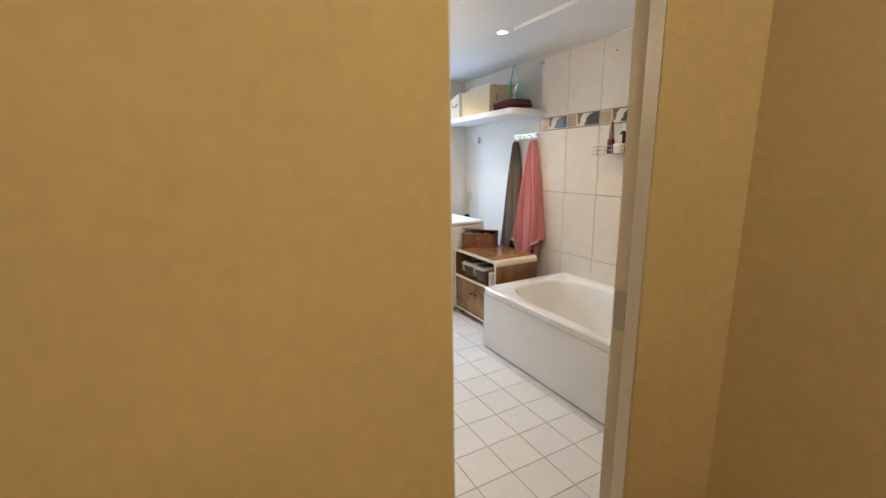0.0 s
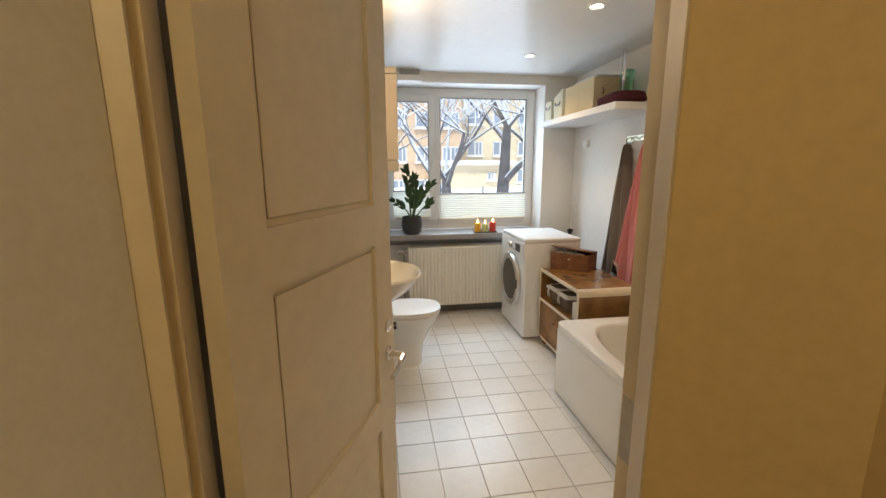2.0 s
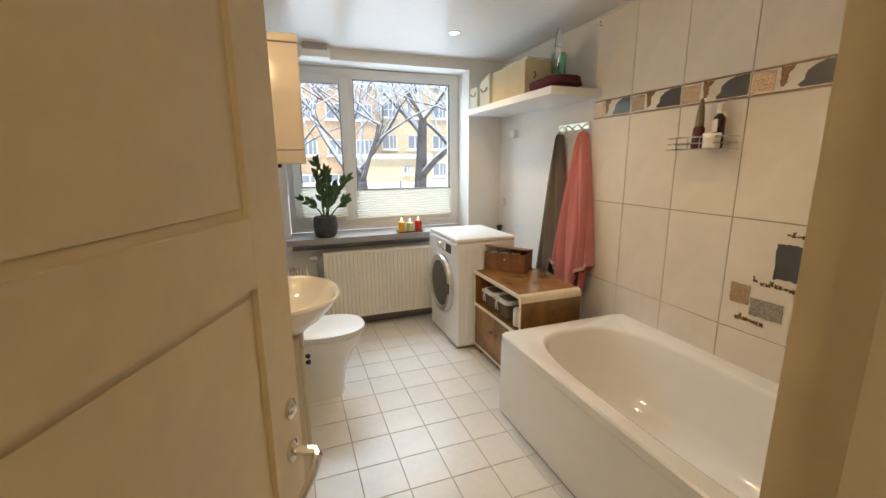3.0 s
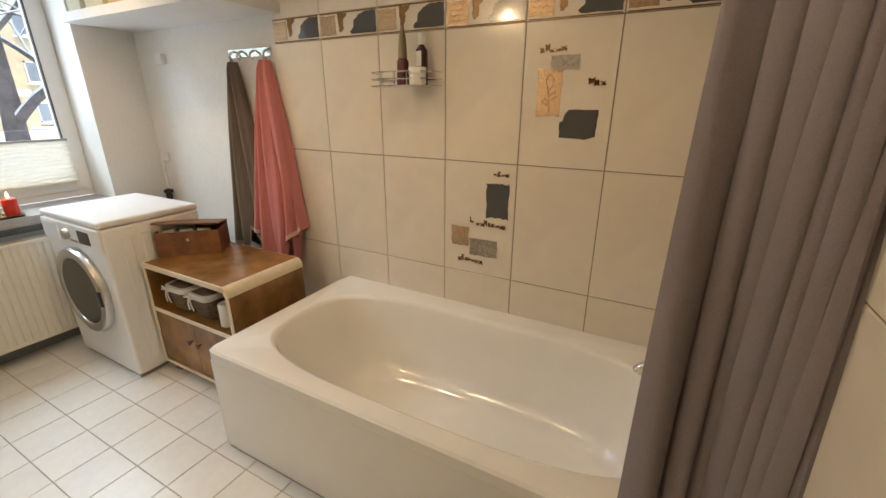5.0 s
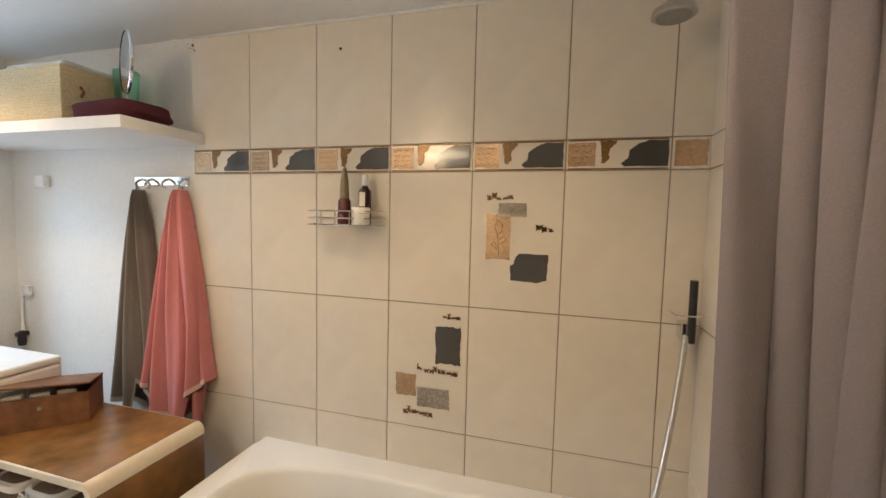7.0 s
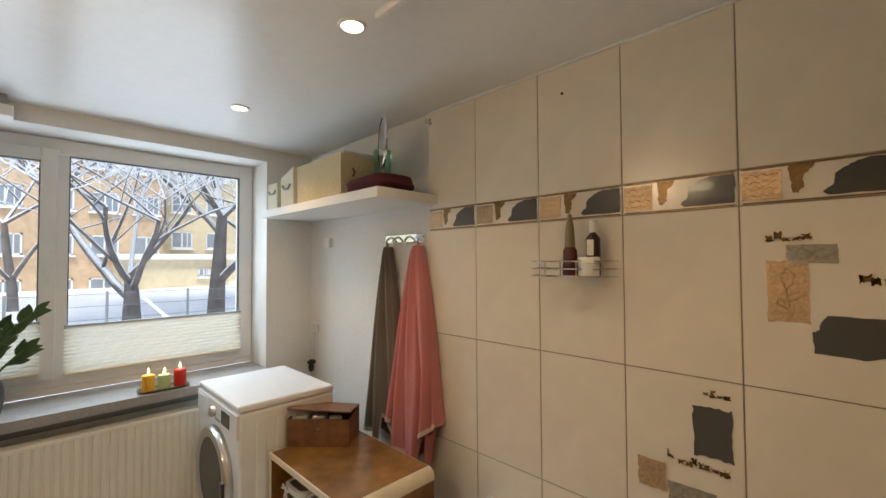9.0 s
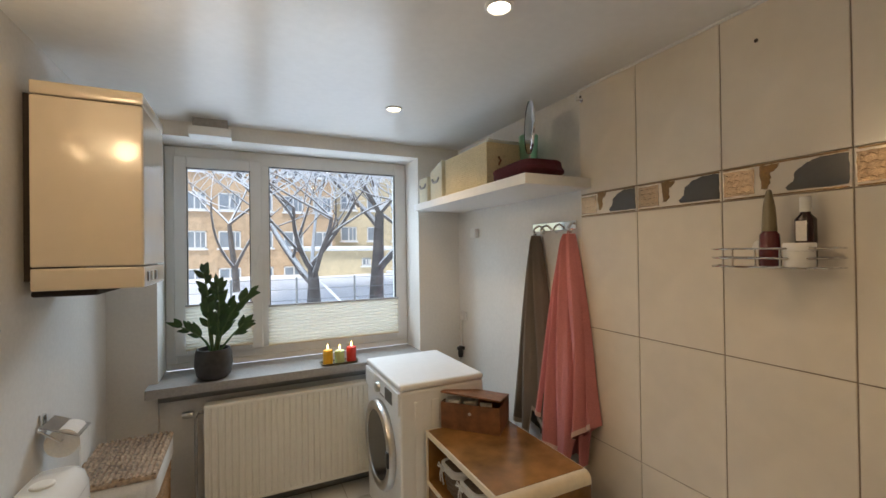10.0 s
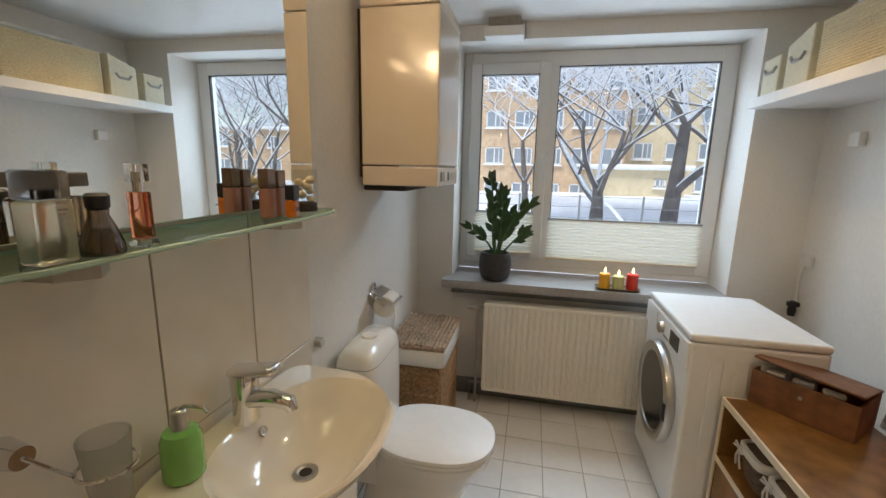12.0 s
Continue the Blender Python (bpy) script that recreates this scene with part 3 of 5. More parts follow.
def towel(name, label, mat, y, z, left, right, foot, folds, shift, hem=None, depth=0.075, tail=None):
    """A towel gathered on a hook: left and right are its spread at the foot, foot its height along the hem."""
    th = thing(name, label, "towel", 0, y, z)
    n, m = 96, 30

    def hang(q):
        for (a, za), (b, zb) in zip(foot, foot[1:]):
            if q <= b:
                return za + (zb - za) * (q - a) / (b - a)
        return foot[-1][1]

    def front(q, v, out=0.0):
        e = 0.10 + 0.90 * v ** 0.82
        ph = math.pi * folds * (q + 0.05 * math.sin(5 * q + shift) + 0.05 * v * math.sin(3.5 * v + 4 * q)) + shift
        ridge = abs(math.sin(ph)) ** 0.6
        fine = 0.10 * math.sin(2.7 * ph + 3 * v)
        d = depth * (0.40 + 0.60 * v ** 0.5) * (0.35 + 0.65 * ridge + fine) * (math.sin(math.pi * (0.06 + 0.88 * q)) ** 0.35)
        yy = left * e * (1 - q) - right * e * q + 0.008 * math.sin(6 * v + 9 * q) * v
        return (-0.018 - d - out, yy, -0.028 - (z - hang(q)) * v)

    rings = []
    for j in range(m + 1):
        v = j / m
        row = [front(i / n, v) for i in range(n + 1)]
        rings.append(row + [(-0.010, yy, zz) for _, yy, zz in row[::-1]])
    part("cloth", loft(bmesh.new(), rings, True, True), mat, th)
    if tail:
        q0, q1, z0 = tail
        row = [front(q0 + (q1 - q0) * i / 12, 1.0) for i in range(13)]
        top = [(x * 0.6 - 0.004, yy, zz + 0.05) for x, yy, zz in row]
        low = [(x * 0.55 - 0.004, yy * (1 - 0.35 * (i / 12)), z0 - z + 0.05 * abs(i / 12 - 0.45)) for i, (x, yy, zz) in enumerate(row)]
        part("inner_fold", loft(bmesh.new(), [t_ + [(x + 0.006, yy, zz) for x, yy, zz in t_[::-1]] for t_ in (top, low)], True, True), mat, th)
    if hem:
        runs = [(a, b) for (a, za), (b, zb) in zip(foot, foot[1:]) if b - a > 0.05]
        for a, b in runs:
            row = [front(a + (b - a) * i / 24, 1.0, 0.002) for i in range(25)]
            up = [front(a + (b - a) * i / 24, 0.978, 0.002) for i in range(25)]
            part("hem", loft(bmesh.new(), [[(x, yy, zz - 0.002) for x, yy, zz in row] + [(x + 0.004, yy, zz - 0.002) for x, yy, zz in row[::-1]], up + [(x + 0.004, yy, zz) for x, yy, zz in up[::-1]]], True, True), hem, th, "pale woven hem")
    part("loop", tube([(-0.035, -0.010, -0.04), (-0.038, 0, 0.004), (-0.035, 0.010, -0.04)], 0.0035, 6), mat, th)


towel("grey_towel", "dark grey terry towel hanging from a chrome hook", TAUPE, 1.60, 1.605, 0.17, 0.17, [(0, 0.60), (0.5, 0.56), (0.56, 0.70), (1, 0.60)], 3.0, 0.5, HEM2, 0.095, (0.6, 0.98, 0.52))
towel("pink_towel", "dusty pink terry towel hanging from a chrome hook", PINK, 1.345, 1.605, 0.215, 0.17, [(0, 0.72), (0.22, 0.67), (0.25, 0.58), (0.68, 0.54), (0.70, 0.65), (1, 0.745)], 4.3, 0.3, HEM, 0.112, (0.7, 0.98, 0.50))

# ---- shelf ----
t = thing("wall_shelf", "thick white floating shelf high on the wall", "shelf")
part("board", boxes((-0.37, 0.007, 1.235, 2.50, 1.782, 1.828), bevel=0.002), WHITE, t)


def shelf_box(name, label, y0, y1, x0, x1, h, mat, slope=0.0, weave=False):
    th = thing(name, label, "box", 0, 0, 1.8285, group="boxes on the shelf")
    bm = boxes((x0, x1, y0, y1, 0, h), bevel=0.006)
    if slope:
        for v in bm.verts:
            if v.co.z > h * 0.6:
                v.co.z += slope * (v.co.y - y0) / (y1 - y0) * -1 + slope
    part("body", bm, mat, th)
    for k in range(int(h / 0.011) if weave else 0):
        z = 0.006 + 0.011 * k
        part("strand", boxes((x0 - 0.003, x1 + 0.003, y0 - 0.003, y1 + 0.003, z, z + 0.008), bevel=0.002, seg=1), mat, th)
    yc = (y0 + y1) / 2
    if not weave:
        part("cut_handle", tube([(x0 - 0.002, yc + 0.05, h * 0.72), (x0 - 0.004, yc + 0.03, h * 0.60), (x0 - 0.004, yc - 0.03, h * 0.60), (x0 - 0.002, yc - 0.05, h * 0.72)], 0.007, 6), SILL, th)
    return th


shelf_box("storage_box", "small cream cardboard box with rope handle", 2.33, 2.47, -0.34, -0.10, 0.17, PAPER)
shelf_box("storage_box", "cream cardboard box with a raised lid", 2.11, 2.28, -0.34, -0.10, 0.185, PAPER, 0.05)
b = shelf_box("storage_basket", "large pale straw storage basket", 1.60, 2.07, -0.33, -0.07, 0.225, STRAW, 0, True)
part("handle", tube([(-0.26, 1.596, 0.15), (-0.26, 1.58, 0.13), (-0.26, 1.596, 0.11)], 0.006, 6), LEATHER, b)
t = thing("folded_wrap", "clear plastic wrap lying on the straw basket", "wrap", -0.2, 1.8, 2.062)
part("wrap", turned(boxes((-0.10, 0.10, -0.17, 0.17, 0, 0.02), bevel=0.009), pose(0, 0, 0)), material("wrap_plastic", (0.6, 0.62, 0.6), 0.25, grain=12, vary=0.1, bump=0.4), t)
t = thing("green_pot", "small mint green plastic pot on the shelf", "pot", -0.10, 1.56, 1.8285)
part("pot", lathe([(0.035, 0), (0.045, 0.18), (0.05, 0.26), (0.047, 0.265)]), glassy("mint_plastic", (0.30, 0.75, 0.5), 0.3), t)
t = thing("maroon_cloth", "dark maroon folded cloth on the shelf", "cloth", -0.22, 1.42, 1.8285)
bm = bmesh.new()
rings = []
for k in range(13):
    a = math.pi * k / 12
    rings.append([(x, y + 0.012 * math.sin(9 * x + k), 0.040 + 0.038 * -math.cos(a) * (1 + 0.2 * math.sin(7 * y + k * 0.3))) for x, y, _ in oval(0, 0, 0, 0.03 + 0.09 * math.sin(a) ** 0.4, 0.03 + 0.13 * math.sin(a) ** 0.4, 5, 40)])
part("cloth", loft(bm, rings, True, True), MAROON, t)
t = thing("table_mirror", "round mirror on a thin white stand", "mirror", -0.27, 1.33, 1.8285)
part("foot", lathe([(0.045, 0), (0.043, 0.006), (0.008, 0.012)]), PLASTIC, t)
part("stem", tube([(0, 0, 0.006), (0, 0, 0.10)], 0.005, 8), PLASTIC, t)
part("glass", turned(lathe([(0.0, -0.004), (0.112, -0.004), (0.112, 0.004), (0.0, 0.004)], n=40), pose(0, 0, 0.225, 90, 0, 62)), MIRROR, t)
part("rim", turned(loft(bmesh.new(), [oval(0, 0, z, r, r, 2, 40) for r, z in ((0.114, -0.006), (0.118, -0.004), (0.118, 0.004), (0.114, 0.006))]), pose(0, 0, 0.225, 90, 0, 62)), CHROME, t)

# ---- right wall fittings ----
t = thing("wall_socket", "small white wall box", "socket", 0.008, 2.29, 1.622)
part("box", boxes((-0.032, 0, -0.032, 0.032, -0.03, 0.03), bevel=0.004), PLASTIC, t)
t = thing("water_tap", "white plastic valve with a dark hose end on the wall", "tap", 0.008, 2.46, 1.03)
part("rosette", boxes((-0.02, 0, -0.03, 0.03, -0.03, 0.03), bevel=0.008), PLASTIC, t)
part("lever", turned(boxes((-0.035, -0.02, -0.04, 0.03, 0.03, 0.04), bevel=0.003), pose(0, 0, 0, 12)), PLASTIC, t)
part("pipe", tube(arc((-0.012, 0.025, 0.0), (-0.012, 0.06, -0.1), (-0.012, 0.04, -0.22)), 0.006, 8), PLASTIC, t)
part("hose_end", lathe([(0.016, -0.30), (0.02, -0.27), (0.016, -0.24), (0.012, -0.22)], -0.03, 0.03), BLACK, t)
part("hose_cap", boxes((-0.055, -0.001, 0.015, 0.045, -0.25, -0.225), bevel=0.006), BLACK, t)


# ---- washing machine ----
def washer():
    th = thing("washing_machine", "white front-loading washing machine with a dark round door", "washing machine", -0.528, 2.025, 0)
    w, d = 0.298, 0.235
    part("body", boxes((-d, d, -w, w, 0.02, 0.815), bevel=0.012, seg=3), WHITE, th)
    part("top", boxes((-d - 0.004, d, -w - 0.001, w + 0.001, 0.818, 0.85), bevel=0.010, seg=3), WHITE, th)
    for k in range(4):
        part("side_rib", boxes((-0.16 + 0.09 * k, -0.115 + 0.09 * k, -w - 0.004, -w + 0.001, 0.08, 0.76), bevel=0.0035), WHITE, th)
    f = -d
    pnl = part("control_panel", boxes((f - 0.010, f + 0.002, -w + 0.004, w - 0.004, 0.70, 0.812), bevel=0.005), WHITE, th)
    part("display", boxes((f - 0.0125, f - 0.009, -0.20, -0.09, 0.725, 0.79), bevel=0.001), BLACK, th)
    part("knob", turned(lathe([(0.028, 0), (0.026, 0.018), (0.02, 0.022)]), pose(f - 0.009, 0.02, 0.757, 0, -90)), STEEL, th)
    part("drawer", boxes((f - 0.0125, f - 0.009, 0.11, 0.285, 0.712, 0.80), bevel=0.002), WHITE, th)
    for k in range(4):
        part("button", boxes((f - 0.013, f - 0.009, -0.07 + 0.018 * k, -0.058 + 0.018 * k, 0.725, 0.733)), SILL, th)
    dm = pose(f - 0.001, 0, 0.455, 0, -90)
    door = part("door", turned(loft(bmesh.new(), [oval(0, 0, z, r, r, 2, 56) for r, z in ((0.232, 0), (0.235, 0.018), (0.226, 0.034), (0.205, 0.040), (0.185, 0.034), (0.178, 0.022))], True, False), dm), STEEL, th, "brushed chrome door ring")
    part("glass", turned(lathe([(0.02, 0.006), (0.10, 0.007), (0.155, 0.012), (0.172, 0.020), (0.18, 0.030)], n=48), dm), glossy_dark, door)
    part("latch", boxes((f - 0.045, f - 0.025, -0.222, -0.185, 0.42, 0.50), bevel=0.004), BLACK, door)
    part("plinth", boxes((-d + 0.01, d - 0.01, -w + 0.02, w - 0.02, 0.004, 0.022)), SILL, th)
    for sx in (-1, 1):
        for sy in (-1, 1):
            part("foot", lathe([(0.02, 0), (0.02, 0.006), (0.01, 0.022)], sx * (d - 0.05), sy * (w - 0.05), 12), BLACK, th)


glossy_dark = material("dark_glass", (0.012, 0.012, 0.013), 0.22, vary=0.2, bump=0.0)
washer()


# ---- cabinet ----
def cabinet():
    th = thing("low_cabinet", "old walnut-veneered low cabinet with cream edging", "cabinet", -0.64, 1.05, 0)
    D, L, H = 0.43, 0.655, 0.62
    r = 0.035
    top = [(0, H - 0.024), (0, H), (L - r, H)] + [(L - r + r * math.sin(a), H - r + r * math.cos(a)) for a in [math.pi / 2 * k / 6 for k in range(1, 7)]] + [(L, H - r - 0.012), (L - 0.018, H - r - 0.012), (L - 0.03, H - 0.024)]
    bm = bmesh.new()
    loft(bm, [[(x, L - y, z) for y, z in top] for x in (0.0, D)], True, True)
    part("rounded_edge", bm, CREAM, th, "cream painted rounded edging")
    part("top_veneer", boxes((0.008, D - 0.004, r + 0.002, L - 0.012, H - 0.002, H + 0.0015)), WALNUT, th)
    part("side_panel", boxes((0.006, D, 0.002, 0.020, 0.06, H - 0.046)), WALNUT, th, smooth=False)
    part("side_panel", boxes((0.006, D, L - 0.018, L, 0.06, H - 0.025)), WALNUT, th, smooth=False)
    part("side_edging", boxes((0, 0.0055, 0.0, 0.018, 0.069, H - 0.047)), CREAM, th, smooth=False)
    part("side_edging", boxes((0, 0.0055, L - 0.017, L, 0.069, H - 0.025)), CREAM, th, smooth=False)
    part("shelf", boxes((0.004, D - 0.02, 0.0205, L - 0.0185, 0.365, 0.381)), WALNUT, th, smooth=False)
    part("shelf_edging", boxes((-0.002, 0.0035, 0.0205, L - 0.0185, 0.363, 0.383), bevel=0.001), CREAM, th)
    part("back", boxes((D - 0.015, D - 0.003, 0.0205, L - 0.0185, 0.06, H - 0.026)), WALNUT, th, smooth=False)
    part("bottom", boxes((0.004, D - 0.02, 0.0205, L - 0.0185, 0.062, 0.078)), WALNUT, th, smooth=False)
    part("bottom_edging", boxes((-0.001, 0.0035, 0.0, L, 0.052, 0.068), bevel=0.001), CREAM, th)
    for k in range(2):
        y0 = 0.022 + k * (L - 0.042) / 2
        dr = part("door", boxes((0.006, 0.022, y0, y0 + (L - 0.042) / 2 - 0.003, 0.080, 0.362), bevel=0.001), WALNUT, th)
        yk = y0 + (0.27 if k == 0 else 0.03)
        part("knob", turned(lathe([(0.006, 0), (0.006, 0.012), (0.013, 0.018), (0.012, 0.026), (0.004, 0.03)], n=14), pose(0.006, yk, 0.255, 0, -90)), LEATHER, dr, "small dark turned knob")
    for x in (0.05, D - 0.05):
        for y in (0.06, L - 0.06):
            part("foot", boxes((x - 0.025, x + 0.025, y - 0.025, y + 0.025, 0, 0.06), bevel=0.003), WALNUT, th)


cabinet()


def wicker_basket(y, seed):
    rnd = random.Random(seed)
    th = thing("wicker_basket", "small grey wicker basket with a white liner and ribbon", "basket", -0.505, y, 0.382, group="baskets in the cabinet")
    hx, hy, h = 0.105, 0.078, 0.125
    part("wall", loft(bmesh.new(), [oval(0, 0, 0.002, hx * 0.8, hy * 0.8, 5), oval(0, 0, h, hx * 0.98, hy * 0.98, 5)], True, True), WICKER, th)
    for j in range(11):
        z = 0.006 + j * 0.0112
        k = 0.80 + 0.2 * j / 10
        bm = bmesh.new()
        n = 48
        rows = []
        base = oval(0, 0, z, hx * k, hy * k, 5, n)
        for q in range(4):
            a = math.pi / 2 * q
            rows.append([(x * (1 + 0.03 * (math.cos(a) + 0.7 * math.cos(math.pi * (i // 2 + j)))), yy * (1 + 0.03 * (math.cos(a) + 0.7 * math.cos(math.pi * (i // 2 + j)))), zz + 0.005 * math.sin(a)) for i, (x, yy, zz) in enumerate(base)])
        part("weave_band", loft(bm, rows + [rows[0]], False, False), WICKER, th)
    part("liner", loft(bmesh.new(), [oval(0, 0, h - 0.022, hx * 1.05, hy * 1.05, 5), oval(0, 0, h + 0.004, hx * 1.06, hy * 1.06, 5), oval(0, 0, h + 0.006, hx * 0.92, hy * 0.92, 5), oval(0, 0, h - 0.03, hx * 0.86, hy * 0.86, 5)], False, True), LINEN, th)
    for s in (-1, 1):
        part("ribbon", tube([(-hx * 1.08, 0.045, h - 0.012), (-hx * 1.12, 0.045 + s * 0.02, h + 0.002), (-hx * 1.13, 0.045 + s * 0.03, h - 0.016), (-hx * 1.08, 0.045, h - 0.013)], 0.004, 6), LINEN, th)
        part("ribbon_tail", tube([(-hx * 1.08, 0.045, h - 0.012), (-hx * 1.10, 0.045 + s * 0.012, h - 0.05), (-hx * 1.05, 0.045 + s * 0.016, h - 0.085)], 0.0035, 6), LINEN, th)


wicker_basket(1.53, 1)
wicker_basket(1.345, 2)
t = thing("white_candle", "white pillar candle standing in the cabinet", "candle", -0.575, 1.18, 0.382)
part("wax", lathe([(0.03, 0), (0.033, 0.004), (0.033, 0.108), (0.029, 0.113), (0.02, 0.110)], n=28), PLASTIC, t)


def trunk():
    th = thing("leather_case", "brown leather box with its lid ajar", "case", -0.385, 1.655, 0.6218, -47)
    lx, ly, h = 0.15, 0.10, 0.128
    # long side along the local x
    for name, r in (("front", (-lx, lx, -ly, -ly + 0.007, 0.0062, h)), ("back", (-lx, lx, ly - 0.007, ly, 0.0062, h + 0.004)), ("side", (-lx, -lx + 0.007, -ly + 0.007, ly - 0.007, 0.0062, h)), ("side", (lx - 0.007, lx, -ly + 0.007, ly - 0.007, 0.0062, h)), ("bottom", (-lx, lx, -ly, ly, 0.0, 0.006))):
        part(name, boxes(r, bevel=0.0015), LEATHER, th)
    part("lid", turned(boxes((-lx - 0.003, lx + 0.003, -2 * ly - 0.004, 0.0, 0, 0.009), bevel=0.003), pose(0, ly, h + 0.006, -9, 3)), LEATHER, th)
    part("clasp", turned(lathe([(0.008, 0), (0.006, 0.004)], n=12), pose(0.0, -ly, h * 0.66, 90)), STEEL, th)
    for k in range(3):
        part("lining", turned(boxes((-0.03, 0.03, -0.012, 0.012, 0, 0.016), bevel=0.005), pose(-0.09 + 0.08 * k, -0.055, h - 0.012, 4, 8 * (k - 1), 14 * k)), LINEN, th)


trunk()


# ---- sill things ----
def plant():
    th = thing("potted_plant", "leafy green plant in a dark grey pot on the sill", "plant", -1.60, 2.53, SZ + 0.0005)
    pot = part("pot", lathe([(0.066, 0), (0.086, 0.02), (0.098, 0.08), (0.094, 0.14), (0.086, 0.168), (0.078, 0.168), (0.075, 0.145)], n=36), POT, th)
    part("soil", lathe([(0.0755, 0.138), (0.05, 0.148), (0.01, 0.15)], n=24), SOIL, th)
    rnd = random.Random(5)
    stems = [(-0.20, 0.0, 0.30, 0.03), (-0.06, 0.02, 0.60, 0.0), (0.03, -0.01, 0.52, 0.05), (0.24, 0.0, 0.47, -0.02), (0.20, -0.03, 0.30, 0.06), (-0.03, -0.03, 0.43, -0.03), (0.10, 0.03, 0.40, 0.0)]
    for k, (dx, dy, h, curl) in enumerate(stems):
        dx, curl = dx * 0.78, curl * 0.78
        p0, p2 = Vector((dx * 0.1, dy * 0.3, 0.13)), Vector((dx, dy, h))
        p1 = Vector((dx * 0.25 + curl, dy, 0.13 + (h - 0.13) * 0.6))
        pts = arc(p0, p1, p2, 12)
        part("stem", tube(pts, [0.008 - 0.0045 * i / 12 for i in range(13)], 8), STEM, th)
        for i in range(4 if k not in (0, 4) else 7, 13):
            for side in (-1, 1):
                if rnd.random() < 0.22:
                    continue
                p = pts[i]
                d = (pts[min(i + 1, 12)] - pts[i - 1]).normalized()
                sd = d.cross(Vector((rnd.uniform(-0.5, 0.5), 1, rnd.uniform(-0.3, 0.3)))).normalized() * side
                ax = (d * rnd.uniform(0.7, 1.0) + sd * rnd.uniform(0.45, 0.75)).normalized()
                if i == 12 and side == 1:
                    ax = d
                wd = ax.cross(Vector((0, 1, 0.15))).normalized()
                nm = wd.cross(ax)
                ln, wi = rnd.uniform(0.055, 0.08), rnd.uniform(0.013, 0.019)
                rows = []
                for q in range(6):
                    u = q / 5
                    ww = max(0.0008, wi * math.sin(math.pi * min(0.97, 0.06 + 0.9 * u ** 0.85)))
                    c = p + ax * ln * u - nm * 0.012 * u * u
                    rows.append([c - wd * ww + nm * 0.003, c - nm * 0.0016, c + wd * ww + nm * 0.003, c + nm * 0.0016])
                part("leaf", loft(bmesh.new(), rows, True, True), LEAF, th)


plant()
t = thing("candle_tray", "dark oblong candle tray on the window sill", "tray", -0.895, 2.50, SZ + 0.0005)
part("tray", loft(bmesh.new(), [oval(0, 0, 0, 0.11, 0.045, 5), oval(0, 0, 0.012, 0.122, 0.055, 5), oval(0, 0, 0.012, 0.116, 0.049, 5), oval(0, 0, 0.005, 0.108, 0.043, 5)], True, True), material("dark_tray", (0.12, 0.10, 0.05), 0.3), t)
for x, col, cn, h in ((-0.967, (0.80, 0.42, 0.03), "yellow", 0.085), (-0.893, (0.55, 0.62, 0.30), "pale green", 0.075), (-0.818, (0.62, 0.035, 0.015), "red", 0.09)):
    t = thing("candle", "lit %s pillar candle on the dark tray" % cn, "candle", x, 2.50, SZ + 0.0056, group="candles on the tray")
    m = material("wax_" + cn.replace(" ", "_"), col, 0.4, vary=0.05, bump=0.02)
    m.node_tree.nodes["Principled BSDF"].inputs["Subsurface Weight"].default_value = 0.4
    m.node_tree.nodes["Principled BSDF"].inputs["Subsurface Radius"].default_value = (0.03, 0.015, 0.006)
    part("wax", lathe([(0.030, 0), (0.031, 0.003), (0.031, h - 0.004), (0.028, h), (0.02, h - 0.004), (0.004, h - 0.006)], n=24), m, t)
    part("wick", tube([(0, 0, h - 0.008), (0.001, 0, h + 0.006)], 0.001, 6), BLACK, t)
    part("flame", lathe([(0.001, h + 0.003), (0.006, h + 0.012), (0.005, h + 0.022), (0.0008, h + 0.036)], n=12), glowing("flame_" + cn.replace(" ", "_"), (1.0, 0.55, 0.15), 12), t)
t = thing("ceiling_vent", "white box-shaped vent below the ceiling", "vent", -1.60, 2.47, 2.0)
part("body", boxes((-0.105, 0.105, -0.05, 0.075, 0.155, 0.205), bevel=0.004), PLASTIC, t)
part("neck", boxes((-0.085, 0.085, -0.03, 0.078, 0.206, 0.254)), SILL, t)


# ---- ceiling spots ----
def spots():
    first = thing("ceiling_spot", "small recessed white ceiling spotlight, lit", "spotlight", 0, 0, 0, group="ceiling spots")
    part("ring", loft(bmesh.new(), [oval(0, 0, z, r, r, 2, 32) for r, z in ((0.045, -0.0005), (0.044, -0.006), (0.036, -0.008), (0.033, -0.002))]), WHITE, first)
    part("lens", lathe([(0.033, -0.0012), (0.02, -0.0030)], n=28), glowing("spot_lens", (1.0, 0.86, 0.62), 9), first)
    for k, (x, y) in enumerate(SPOTS):
        m = pose(x, y, CZ)
        if k == 0:
            first.matrix_world = m
        else:
            copy_thing(first, m)


spots()


